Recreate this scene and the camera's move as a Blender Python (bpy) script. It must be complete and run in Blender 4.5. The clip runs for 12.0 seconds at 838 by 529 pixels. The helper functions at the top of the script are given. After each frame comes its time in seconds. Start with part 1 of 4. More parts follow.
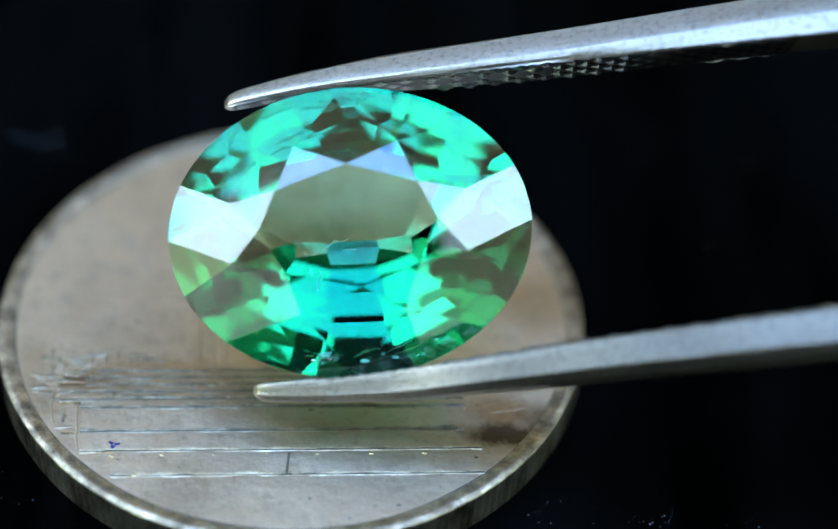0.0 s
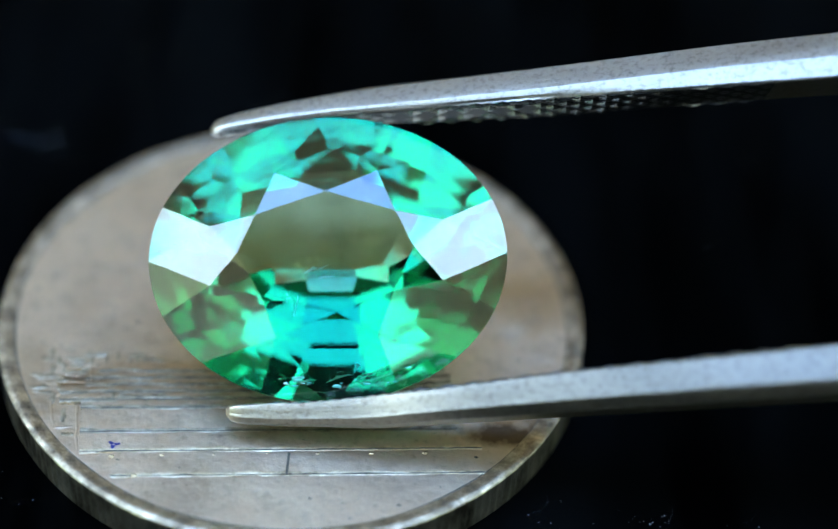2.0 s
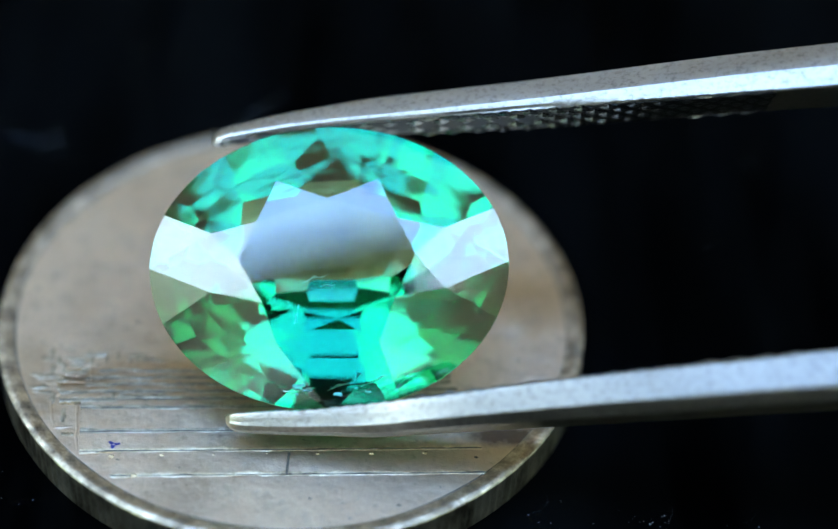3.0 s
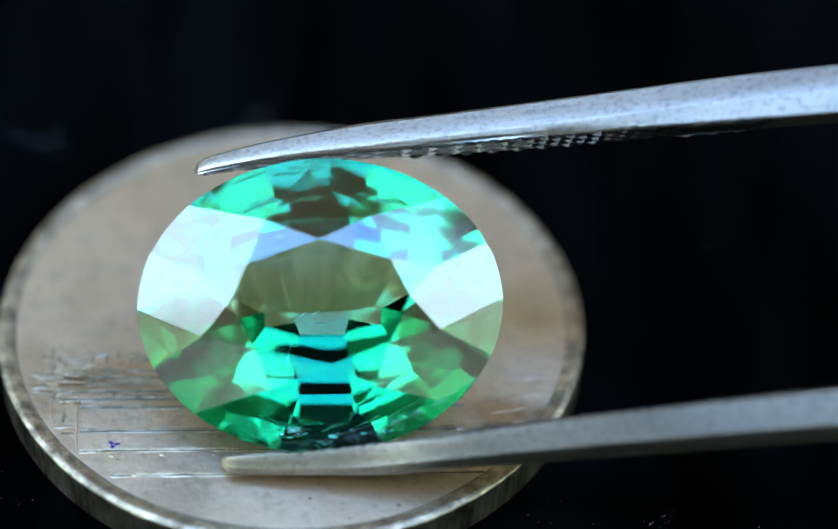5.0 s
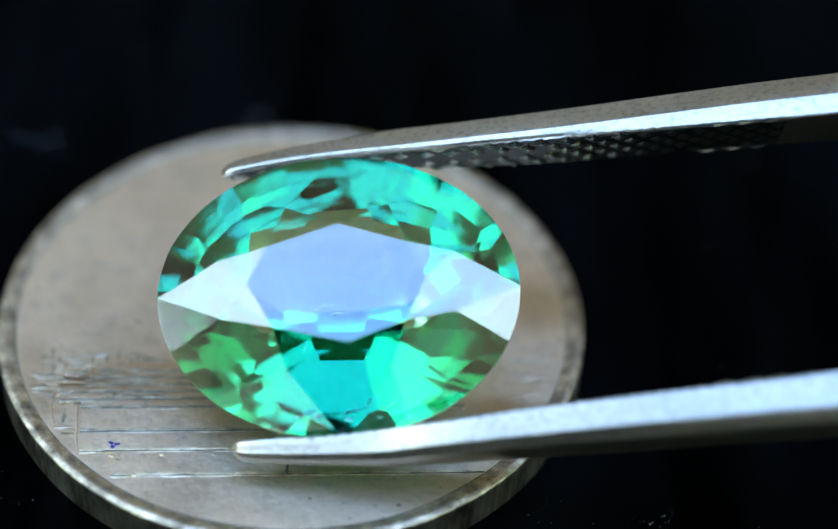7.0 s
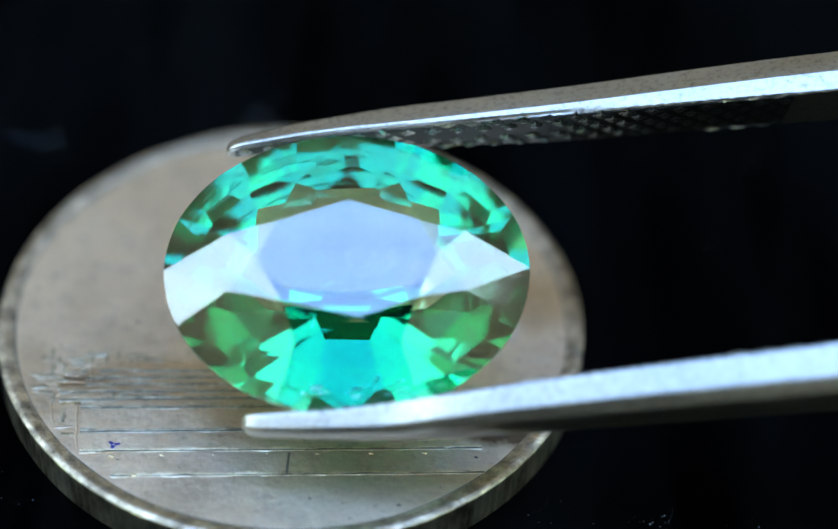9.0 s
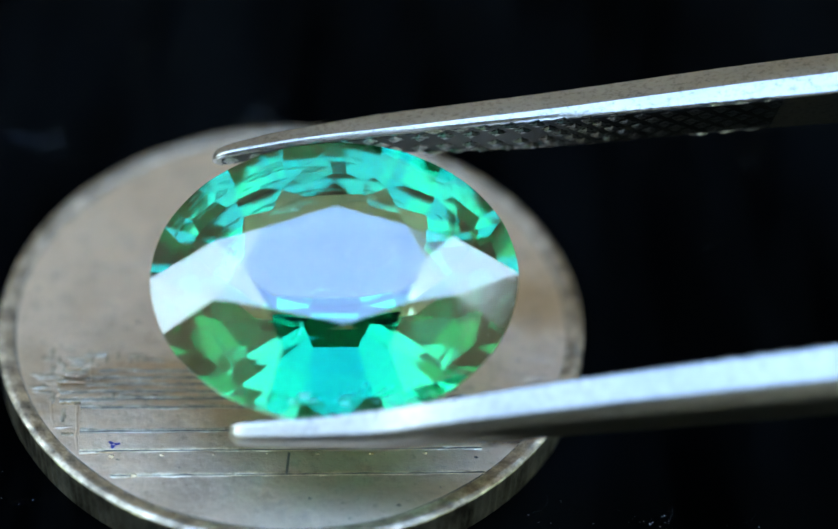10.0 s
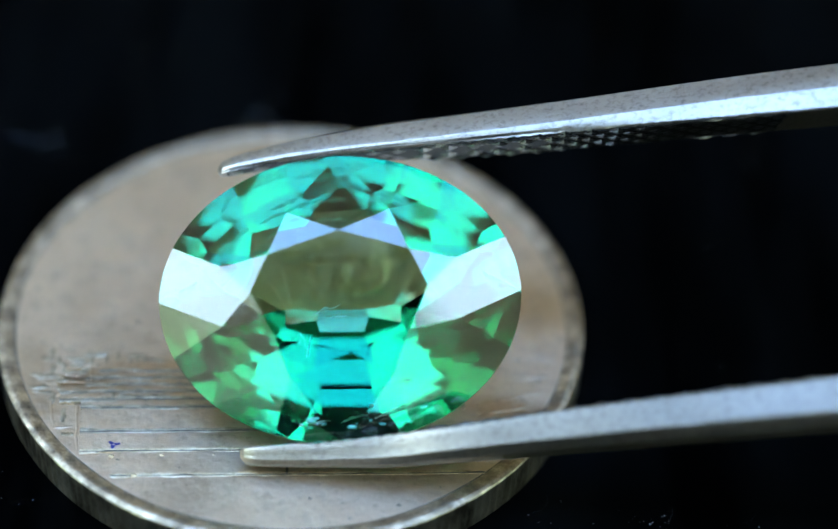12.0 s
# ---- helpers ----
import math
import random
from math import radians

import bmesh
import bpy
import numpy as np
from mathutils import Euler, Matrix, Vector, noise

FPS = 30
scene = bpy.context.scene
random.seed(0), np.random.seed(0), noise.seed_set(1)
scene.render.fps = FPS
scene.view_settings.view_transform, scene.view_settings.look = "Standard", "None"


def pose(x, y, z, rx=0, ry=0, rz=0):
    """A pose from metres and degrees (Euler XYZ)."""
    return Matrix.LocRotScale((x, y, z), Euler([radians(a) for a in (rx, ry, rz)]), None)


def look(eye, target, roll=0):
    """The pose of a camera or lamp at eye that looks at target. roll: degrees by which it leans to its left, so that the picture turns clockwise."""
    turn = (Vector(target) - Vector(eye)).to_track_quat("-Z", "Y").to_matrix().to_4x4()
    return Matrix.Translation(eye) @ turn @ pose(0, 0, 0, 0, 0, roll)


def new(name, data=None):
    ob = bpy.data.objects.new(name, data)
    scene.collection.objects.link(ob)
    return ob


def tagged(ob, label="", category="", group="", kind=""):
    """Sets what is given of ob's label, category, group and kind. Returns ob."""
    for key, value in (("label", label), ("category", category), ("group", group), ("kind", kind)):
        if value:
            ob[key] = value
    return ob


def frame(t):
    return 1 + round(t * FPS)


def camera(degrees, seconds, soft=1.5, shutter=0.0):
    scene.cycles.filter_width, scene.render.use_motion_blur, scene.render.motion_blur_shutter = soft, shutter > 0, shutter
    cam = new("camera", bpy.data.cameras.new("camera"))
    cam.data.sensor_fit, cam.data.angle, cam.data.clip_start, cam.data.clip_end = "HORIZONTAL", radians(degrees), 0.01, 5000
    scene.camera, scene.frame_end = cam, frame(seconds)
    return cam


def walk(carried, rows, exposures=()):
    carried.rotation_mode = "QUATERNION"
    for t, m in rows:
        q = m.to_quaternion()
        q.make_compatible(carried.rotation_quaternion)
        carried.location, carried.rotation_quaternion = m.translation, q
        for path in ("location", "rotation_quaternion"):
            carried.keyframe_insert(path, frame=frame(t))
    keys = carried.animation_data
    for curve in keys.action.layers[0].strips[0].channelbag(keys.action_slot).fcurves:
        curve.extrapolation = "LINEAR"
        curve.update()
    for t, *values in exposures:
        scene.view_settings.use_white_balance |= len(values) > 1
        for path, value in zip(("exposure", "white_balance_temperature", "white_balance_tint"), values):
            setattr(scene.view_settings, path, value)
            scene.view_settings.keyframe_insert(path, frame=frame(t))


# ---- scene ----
# Lengths below are in millimetres and are brought to metres by MM.
MM = 0.001
COIN_R, COIN_T = 10.0, 1.54          # a 20 mm coin
CLIP = 12.0

# ---- camera: fixed on a stand, a macro lens wide open enough to blur the distance ----
EYE = (4.20 * MM, -45.943 * MM, 47.435 * MM)
AIM = (4.20 * MM, 2.76 * MM, COIN_T * MM)
cam = camera(25.0, CLIP, soft=1.5, shutter=0.5)
cam.data.dof.use_dof = True
cam.data.dof.focus_distance = 0.0604
cam.data.dof.aperture_fstop = 20.0
walk(cam, [(0.0, look(EYE, AIM, 3.61)), (CLIP, look(EYE, AIM, 3.61))])

# ---- world and light: a dim room under a wide skylight, with an added, unseen window to either side ----
world = bpy.data.worlds.new("room_air")
scene.world = world
world.use_nodes = True


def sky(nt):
    """Open sky: blue overhead, whiter low down, with thin broken cloud, over an added dim green band."""
    n, l = nt.nodes, nt.links
    co, sep = n.new("ShaderNodeTexCoord"), n.new("ShaderNodeSeparateXYZ")
    l.new(co.outputs["Generated"], sep.inputs[0])
    up = n.new("ShaderNodeValToRGB")
    els = up.color_ramp.elements
    els[0].position, els[0].color = 0.38, (0.20, 0.29, 0.17, 1)      # unseen green band, added to dim and tint the side windows
    els[1].position, els[1].color = 0.98, (0.15, 0.37, 0.90, 1)
    low = els.new(0.46)
    low.color = (0.70, 0.92, 1.0, 1)
    mid = els.new(0.74)
    mid.color = (0.53, 0.80, 1.0, 1)
    l.new(sep.outputs["Z"], up.inputs[0])
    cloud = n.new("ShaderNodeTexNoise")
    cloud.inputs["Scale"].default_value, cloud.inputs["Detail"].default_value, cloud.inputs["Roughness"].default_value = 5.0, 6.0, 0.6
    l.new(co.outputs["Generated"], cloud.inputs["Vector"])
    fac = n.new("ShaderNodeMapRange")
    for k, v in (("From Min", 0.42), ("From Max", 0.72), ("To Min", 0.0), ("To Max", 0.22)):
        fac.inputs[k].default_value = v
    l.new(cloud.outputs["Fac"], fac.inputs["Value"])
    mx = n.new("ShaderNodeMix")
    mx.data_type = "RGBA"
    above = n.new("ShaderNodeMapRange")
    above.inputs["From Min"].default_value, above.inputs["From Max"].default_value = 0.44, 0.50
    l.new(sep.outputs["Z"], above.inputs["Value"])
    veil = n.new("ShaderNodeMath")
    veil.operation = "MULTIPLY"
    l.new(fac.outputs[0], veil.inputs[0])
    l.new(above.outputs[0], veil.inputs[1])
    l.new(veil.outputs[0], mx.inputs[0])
    l.new(up.outputs[0], mx.inputs[6])
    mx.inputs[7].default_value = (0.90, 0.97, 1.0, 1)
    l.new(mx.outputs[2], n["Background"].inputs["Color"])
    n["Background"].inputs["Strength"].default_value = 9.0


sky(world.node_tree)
scene.view_settings.exposure = 0.0

SKY = (-2.58, 2.00, -1.42, 0.40)      # skylight opening over the bench: x0, x1, y0, y1 in metres


# ---- materials ----
def mat(name):
    m = bpy.data.materials.new(name)
    m.use_nodes = True
    nt = m.node_tree
    return m, nt, nt.nodes["Principled BSDF"]


def noise_node(nt, scale, detail=4.0, rough=0.55, stretch=(1, 1, 1)):
    """Noise in object space, scale in cells a metre."""
    co = nt.nodes.new("ShaderNodeTexCoord")
    mp = nt.nodes.new("ShaderNodeMapping")
    mp.inputs["Scale"].default_value = stretch
    no = nt.nodes.new("ShaderNodeTexNoise")
    no.inputs["Scale"].default_value, no.inputs["Detail"].default_value = scale, detail
    no.inputs["Roughness"].default_value = rough
    nt.links.new(co.outputs["Object"], mp.inputs["Vector"])
    nt.links.new(mp.outputs["Vector"], no.inputs["Vector"])
    return no.outputs["Fac"]


def ramp(nt, fac, stops):
    r = nt.nodes.new("ShaderNodeValToRGB")
    els = r.color_ramp.elements
    while len(els) < len(stops):
        els.new(0.5)
    for e, (p, c) in zip(els, stops):
        e.position, e.color = p, (*c, 1) if len(c) == 3 else c
    nt.links.new(fac, r.inputs["Fac"])
    return r.outputs["Color"]


def span(nt, fac, lo, hi, a=0.3, b=0.7):
    r = nt.nodes.new("ShaderNodeMapRange")
    for k, v in (("From Min", a), ("From Max", b), ("To Min", lo), ("To Max", hi)):
        r.inputs[k].default_value = v
    nt.links.new(fac, r.inputs["Value"])
    return r.outputs["Result"]


def mixed(nt, fac, a, b, how="MIX"):
    m = nt.nodes.new("ShaderNodeMix")
    m.data_type, m.blend_type = "RGBA", how
    for sock, v in ((m.inputs[0], fac), (m.inputs[6], a), (m.inputs[7], b)):
        if hasattr(v, "links"):
            nt.links.new(v, sock)
        elif isinstance(v, tuple):
            sock.default_value = (*v, 1)
        else:
            sock.default_value = v
    return m.outputs[2]


def bump(nt, bsdf, height, dist, strength=1.0, below=None):
    b = nt.nodes.new("ShaderNodeBump")
    b.inputs["Distance"].default_value, b.inputs["Strength"].default_value = dist, strength
    nt.links.new(height, b.inputs["Height"])
    if below is not None:
        nt.links.new(below, b.inputs["Normal"])
    nt.links.new(b.outputs["Normal"], bsdf.inputs["Normal"])
    return b.outputs["Normal"]


def patch(nt, x, y, rx, ry, fac):
    """A ragged stain round a spot of the coin, in millimetres: 1 inside, 0 outside."""
    co, mp, gr = nt.nodes.new("ShaderNodeTexCoord"), nt.nodes.new("ShaderNodeMapping"), nt.nodes.new("ShaderNodeTexGradient")
    mp.vector_type, gr.gradient_type = "TEXTURE", "SPHERICAL"
    mp.inputs["Location"].default_value, mp.inputs["Scale"].default_value = (x * MM, y * MM, COIN_T * MM), (rx * MM, ry * MM, 1)
    nt.links.new(co.outputs["Object"], mp.inputs["Vector"])
    nt.links.new(mp.outputs["Vector"], gr.inputs["Vector"])
    add = nt.nodes.new("ShaderNodeMath")
    add.operation = "MULTIPLY"
    nt.links.new(fac, add.inputs[0])
    nt.links.new(gr.outputs["Fac"], add.inputs[1])
    return span(nt, add.outputs[0], 0.0, 1.0, 0.12, 0.34)


def coin_metal():
    m, nt, b = mat("worn_nickel")
    big = noise_node(nt, 220, 6, 0.6)
    mid = noise_node(nt, 1500, 6, 0.65)
    fine = noise_node(nt, 3200, 6, 0.7)
    brush = noise_node(nt, 1500, 4, 0.6, (0.12, 1, 1))
    base = ramp(nt, big, [(0.28, (0.515, 0.39, 0.275)), (0.5, (0.68, 0.52, 0.375)), (0.75, (0.75, 0.59, 0.43))])
    stain = ramp(nt, mid, [(0.30, (0.34, 0.29, 0.23)), (0.49, (1, 1, 1))])
    spots = ramp(nt, fine, [(0.32, (0.28, 0.23, 0.18)), (0.43, (1, 1, 1))])
    col = mixed(nt, 0.36, mixed(nt, 0.34, base, stain, "MULTIPLY"), spots, "MULTIPLY")
    # old brown tarnish and dark dirt where fingers seldom rub
    for x, y, rx, ry, c, k in ((7.2, -3.9, 1.9, 1.1, (0.62, 0.47, 0.30), 0.8), (7.4, -4.95, 2.5, 0.85, (0.16, 0.135, 0.11), 0.95), (8.5, -4.2, 1.3, 1.2, (0.34, 0.27, 0.19), 0.85), (-8.6, -3.2, 1.6, 2.2, (0.70, 0.66, 0.60), 0.7), (-6.4, -3.9, 1.5, 0.9, (0.60, 0.52, 0.42), 0.8),
                               (-7.9, -4.7, 1.3, 1.6, (0.62, 0.57, 0.50), 0.7), (-4.2, -3.6, 4.2, 1.9, (0.70, 0.60, 0.48), 0.85), (0.5, -4.6, 5.0, 1.6, (0.78, 0.70, 0.58), 0.7), (8.2, 1.2, 2.0, 2.2, (0.72, 0.66, 0.56), 0.6)):
        f = nt.nodes.new("ShaderNodeMath")
        f.operation = "MULTIPLY"
        nt.links.new(patch(nt, x, y, rx, ry, mid), f.inputs[0])
        f.inputs[1].default_value = k
        col = mixed(nt, f.outputs[0], col, mixed(nt, 1.0, col, c, "MULTIPLY"))
    nt.links.new(col, b.inputs["Base Color"])
    b.inputs["Metallic"].default_value = 1.0
    nt.links.new(span(nt, mid, 0.50, 0.38), b.inputs["Roughness"])
    n = bump(nt, b, mid, 0.00004, 0.8)
    n = bump(nt, b, brush, 0.000016, 0.8, n)
    bump(nt, b, fine, 0.000016, 0.9, n)
    return m


def tarnished(name, lo, mid, hi, scale):
    m, nt, b = mat(name)
    f = noise_node(nt, scale, 7, 0.7)
    g = noise_node(nt, 4200, 4, 0.6)
    nt.links.new(ramp(nt, f, [(0.33, lo), (0.5, mid), (0.66, hi)]), b.inputs["Base Color"])
    b.inputs["Metallic"].default_value = 1.0
    nt.links.new(span(nt, f, 0.58, 0.36), b.inputs["Roughness"])
    n = bump(nt, b, f, 0.00004, 0.8)
    bump(nt, b, g, 0.000016, 0.9, n)
    return m


def edge_metal():
    m, nt, b = mat("dirty_nickel_edge")
    f = noise_node(nt, 900, 6, 0.65, (1, 1, 0.35))
    nt.links.new(ramp(nt, f, [(0.36, (0.05, 0.04, 0.03)), (0.50, (0.32, 0.275, 0.22)), (0.66, (0.74, 0.66, 0.55))]), b.inputs["Base Color"])
    b.inputs["Metallic"].default_value = 1.0
    nt.links.new(span(nt, f, 0.55, 0.32), b.inputs["Roughness"])
    bump(nt, b, f, 0.00004, 0.8)
    return m


def steel():
    m, nt, b = mat("brushed_steel")
    f = noise_node(nt, 900, 6, 0.65, (0.10, 1, 1))
    fine = noise_node(nt, 6500, 5, 0.7, (0.8, 1, 1))
    base = ramp(nt, f, [(0.3, (0.375, 0.33, 0.285)), (0.7, (0.475, 0.42, 0.365))])
    dark = ramp(nt, fine, [(0.34, (0.36, 0.35, 0.34)), (0.50, (1, 1, 1))])
    nt.links.new(mixed(nt, 0.6, base, dark, "MULTIPLY"), b.inputs["Base Color"])
    b.inputs["Metallic"].default_value = 1.0
    nt.links.new(span(nt, f, 0.31, 0.39), b.inputs["Roughness"])
    n = bump(nt, b, f, 0.00001, 0.5)
    bump(nt, b, fine, 0.000016, 0.9, n)
    return m


def gem_glass():
    """Green-blue crystal: tinted by each passage and each inner reflection, white gloss outside."""
    m, nt, b = mat("green_crystal")
    nt.nodes.remove(b)
    out = nt.nodes["Material Output"]
    refr = nt.nodes.new("ShaderNodeBsdfRefraction")
    refr.inputs["Color"].default_value = (0.69, 0.85, 0.71, 1)
    inner = nt.nodes.new("ShaderNodeBsdfGlossy")
    outer = nt.nodes.new("ShaderNodeBsdfGlossy")
    outer.inputs["Color"].default_value = (1, 1, 1, 1)
    for n, r in ((refr, 0.0), (inner, 0.0), (outer, 0.0)):
        n.inputs["Roughness"].default_value = r
    refr.inputs["IOR"].default_value = 1.72
    fr = nt.nodes.new("ShaderNodeFresnel")
    fr.inputs["IOR"].default_value = 1.72
    # clear gloss outside, green where the light is wholly thrown back inside
    nt.links.new(ramp(nt, fr.outputs["Fac"], [(0.35, (1, 1, 1)), (0.9, (0.05, 0.54, 0.435))]), inner.inputs["Color"])
    body, mx = nt.nodes.new("ShaderNodeMixShader"), nt.nodes.new("ShaderNodeMixShader")
    nt.links.new(fr.outputs["Fac"], body.inputs[0])
    nt.links.new(refr.outputs[0], body.inputs[1])
    nt.links.new(inner.outputs[0], body.inputs[2])
    mx.inputs[0].default_value = 0.05
    nt.links.new(body.outputs[0], mx.inputs[1])
    nt.links.new(outer.outputs[0], mx.inputs[2])
    nt.links.new(mx.outputs[0], out.inputs["Surface"])
    return m


def bench_black():
    m, nt, b = mat("black_bench_top")
    f = noise_node(nt, 170, 6, 0.6, (1, 0.18, 1))
    nt.links.new(ramp(nt, f, [(0.40, (0.00012, 0.00016, 0.0002)), (0.80, (0.0020, 0.0023, 0.0026))]), b.inputs["Base Color"])
    nt.links.new(span(nt, noise_node(nt, 400, 4), 0.25, 0.40), b.inputs["Roughness"])
    b.inputs["Specular IOR Level"].default_value = 0.004
    bump(nt, b, noise_node(nt, 1800, 5), 0.00001, 0.4)
    return m


def plain(name, colour, rough=0.6, metal=0.0, scale=40, spread=0.25):
    m, nt, b = mat(name)
    lo = tuple(c * (1 - spread) for c in colour)
    hi = tuple(min(1, c * (1 + spread)) for c in colour)
    f = noise_node(nt, scale, 5)
    nt.links.new(ramp(nt, f, [(0.3, lo), (0.7, hi)]), b.inputs["Base Color"])
    nt.links.new(span(nt, f, max(0, rough - 0.06), min(1, rough + 0.06)), b.inputs["Roughness"])
    b.inputs["Metallic"].default_value = metal
    return m


COIN_METAL, EDGE_METAL, STEEL, GEM = coin_metal(), edge_metal(), steel(), gem_glass()
BENCH = bench_black()
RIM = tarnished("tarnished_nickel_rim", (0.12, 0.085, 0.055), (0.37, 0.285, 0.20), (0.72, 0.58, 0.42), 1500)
# cream highlight painted on the low steps' lips; also rubbed scrolls and studs
LIP_BRIGHT = tarnished("rubbed_highlight_nickel", (0.34, 0.25, 0.15), (0.66, 0.51, 0.33), (0.92, 0.75, 0.51), 1500)
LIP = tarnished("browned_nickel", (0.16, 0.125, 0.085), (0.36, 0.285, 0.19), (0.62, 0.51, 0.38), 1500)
WALL = plain("pale_wall_paint", (0.72, 0.69, 0.65), 0.8, 0, 6)
TAN = plain("tan_wall_paint", (0.58, 0.48, 0.365), 0.8, 0, 6)
CEILING = plain("pale_ceiling_paint", (0.72, 0.63, 0.50), 0.85, 0, 6)
FLOOR = plain("oak_floor", (0.46, 0.35, 0.23), 0.6, 0, 8)
HOUSING = plain("lamp_housing_paint", (0.03, 0.03, 0.03), 0.5, 0, 30)
# pad bed coloured near black for its shade and dark reflections; teeth lighter
BED = plain("shade_dark_steel", (0.045, 0.044, 0.043), 0.5, 1.0, 2500, 0.45)
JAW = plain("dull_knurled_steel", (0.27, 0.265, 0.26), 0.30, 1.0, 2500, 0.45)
INK = plain("blue_ink", (0.01, 0.01, 0.12), 0.5, 0, 3000)
# real dirt, and the painted shade of step edges and inner rim
GRIME_SHADE = plain("dark_grime_and_shade", (0.07, 0.058, 0.045), 0.8, 0, 3000, 0.5)
FEATHER = plain("pale_feather", (0.55, 0.75, 0.72), 0.35, 0, 4000, 0.3)
CHIP = plain("pale_chipped_crystal", (0.12, 0.46, 0.42), 0.12, 0, 3000, 0.3)
CHIP_DARK = plain("dark_chipped_crystal", (0.015, 0.10, 0.13), 0.12, 0, 3000, 0.5)
LINT = plain("pale_lint", (0.22, 0.25, 0.30), 0.9, 0, 2000)


# ---- mesh helpers ----
def part(name, bm, material, parent=None, label="", sharp=None):
    """One bmesh, in millimetres, as one mesh object. sharp: smooth shading, with edges sharper than that many degrees kept."""
    bmesh.ops.scale(bm, vec=(MM, MM, MM), verts=bm.verts)
    if sharp is not None:
        bm.normal_update()
        for f in bm.faces:
            f.smooth = True
        for e in bm.edges:
            e.smooth = len(e.link_faces) == 2 and e.calc_face_angle(0) < radians(sharp)
    me = bpy.data.meshes.new(name)
    bm.to_mesh(me)
    bm.free()
    me.materials.append(material)
    ob = new(name, me)
    if parent is not None:
        ob.parent = parent
    if label:
        tagged(ob, label)
    return ob


def box(bm, x0, x1, y0, y1, z0, z1, bevel=0.0, turn=0.0):
    r = bmesh.ops.create_cube(bm, size=1)
    vs = r["verts"]
    bmesh.ops.scale(bm, vec=(x1 - x0, y1 - y0, z1 - z0), verts=vs)
    bmesh.ops.translate(bm, vec=((x0 + x1) / 2, (y0 + y1) / 2, (z0 + z1) / 2), verts=vs)
    if bevel:
        es = list({e for v in vs for e in v.link_edges})
        got = bmesh.ops.bevel(bm, geom=es, offset=bevel, segments=3, affect="EDGES", profile=0.5)
        vs = list({v for f in got["faces"] for v in f.verts} | {v for v in vs if v.is_valid})
    if turn:
        bmesh.ops.rotate(bm, cent=(0, 0, 0), matrix=Matrix.Rotation(radians(turn), 3, "Z"), verts=vs)


def slab(name, x0, x1, y0, y1, z0, z1, material, label, kind="structure", bevel=0.0, category=""):
    bm = bmesh.new()
    box(bm, x0, x1, y0, y1, z0, z1, bevel)
    return tagged(part(name, bm, material), label, category, "", kind)


def lathe(bm, profile, n):
    """Profile of (r, z, reeded) turned about z. Reeded rings take alternate radii."""
    rings = []
    for r, z, reed in profile:
        if r == 0:
            rings.append([bm.verts.new((0, 0, z))])
            continue
        ring = []
        for i in range(n):
            a = 2 * math.pi * i / n
            rr = r - (reed * (0.75 + 0.5 * noise.noise((i * 0.37, z * 2, 1))) if (i // 2) % 2 else 0)
            if reed:
                rr -= 0.02 * max(0.0, noise.noise((i * 0.05, z * 3, 7)))
            ring.append(bm.verts.new((rr * math.cos(a), rr * math.sin(a), z)))
        rings.append(ring)
    for a, b in zip(rings, rings[1:]):
        for i in range(n):
            j = (i + 1) % n
            if len(a) == 1:
                bm.faces.new((a[0], b[i], b[j]))
            elif len(b) == 1:
                bm.faces.new((a[i], b[0], a[j]))
            else:
                bm.faces.new((a[i], b[i], b[j], a[j]))
    bmesh.ops.recalc_face_normals(bm, faces=bm.faces)


def smooth_at(xs, ys, x):
    """A smooth curve through the stations, read at x."""
    xs, ys = np.array(xs, float), np.array(ys, float)
    m = np.gradient(ys, xs)
    i = int(np.clip(np.searchsorted(xs, x) - 1, 0, len(xs) - 2))
    h = xs[i + 1] - xs[i]
    s = (x - xs[i]) / h
    return float((2 * s**3 - 3 * s**2 + 1) * ys[i] + (s**3 - 2 * s**2 + s) * h * m[i]
                 + (-2 * s**3 + 3 * s**2) * ys[i + 1] + (s**3 - s**2) * h * m[i + 1])


# ---- structure: bench top in a dim, closed room ----
slab("bench_top", -700, 700, -400, 400, -30, 0, BENCH, "black glossy bench top with faint dust and smears", "structure", 2.0)
slab("floor", -2650, 2650, -2650, 2650, -800, -750, FLOOR, "pale oak workshop floor under the bench")


slab("wall_north", -2650, 2650, 2600, 2650, -750, 1650, TAN, "tan painted wall behind the bench")
slab("wall_south", -2650, 2650, -2650, -2600, -750, 1650, WALL, "pale painted wall")


def side_wall(name, x0, x1, number):
    """A wall towards the front of the room with a wide barred window, unseen, added to brighten the stone."""
    y0, y1, z0, z1 = -2450, -150, 130, 1450
    bm = bmesh.new()
    for a, b, c, d in ((-2600, y0, -750, 1650), (y1, 2600, -750, 1650), (y0, y1, -750, z0), (y0, y1, z1, 1650)):
        box(bm, x0, x1, a, b, c, d)
    tagged(part(name, bm, WALL), "pale painted wall with a wide window opening added for light", "", "", "structure")
    win = tagged(new("window_%d" % number), "unseen white barred window, added to brighten the stone", "", "", "structure")
    xm = (x0 + x1) / 2
    for k in range(5):
        y = y0 + 25 + (y1 - y0 - 50) * k / 4
        bm = bmesh.new()
        box(bm, xm - 20, xm + 20, y - 25, y + 25, z0, z1, 3)
        part("mullion", bm, WALL, win)
    for z in (z0 + 25, (z0 + z1) / 2, z1 - 25):
        for k in range(4):
            y = y0 + 25 + (y1 - y0 - 50) * k / 4
            bm = bmesh.new()
            box(bm, xm - 18, xm + 18, y + 25, y + (y1 - y0 - 50) / 4 - 25, z - 25, z + 25, 3)
            part("crossbar", bm, WALL, win)


side_wall("wall_east", 2600, 2650, 1)
side_wall("wall_west", -2650, -2600, 2)


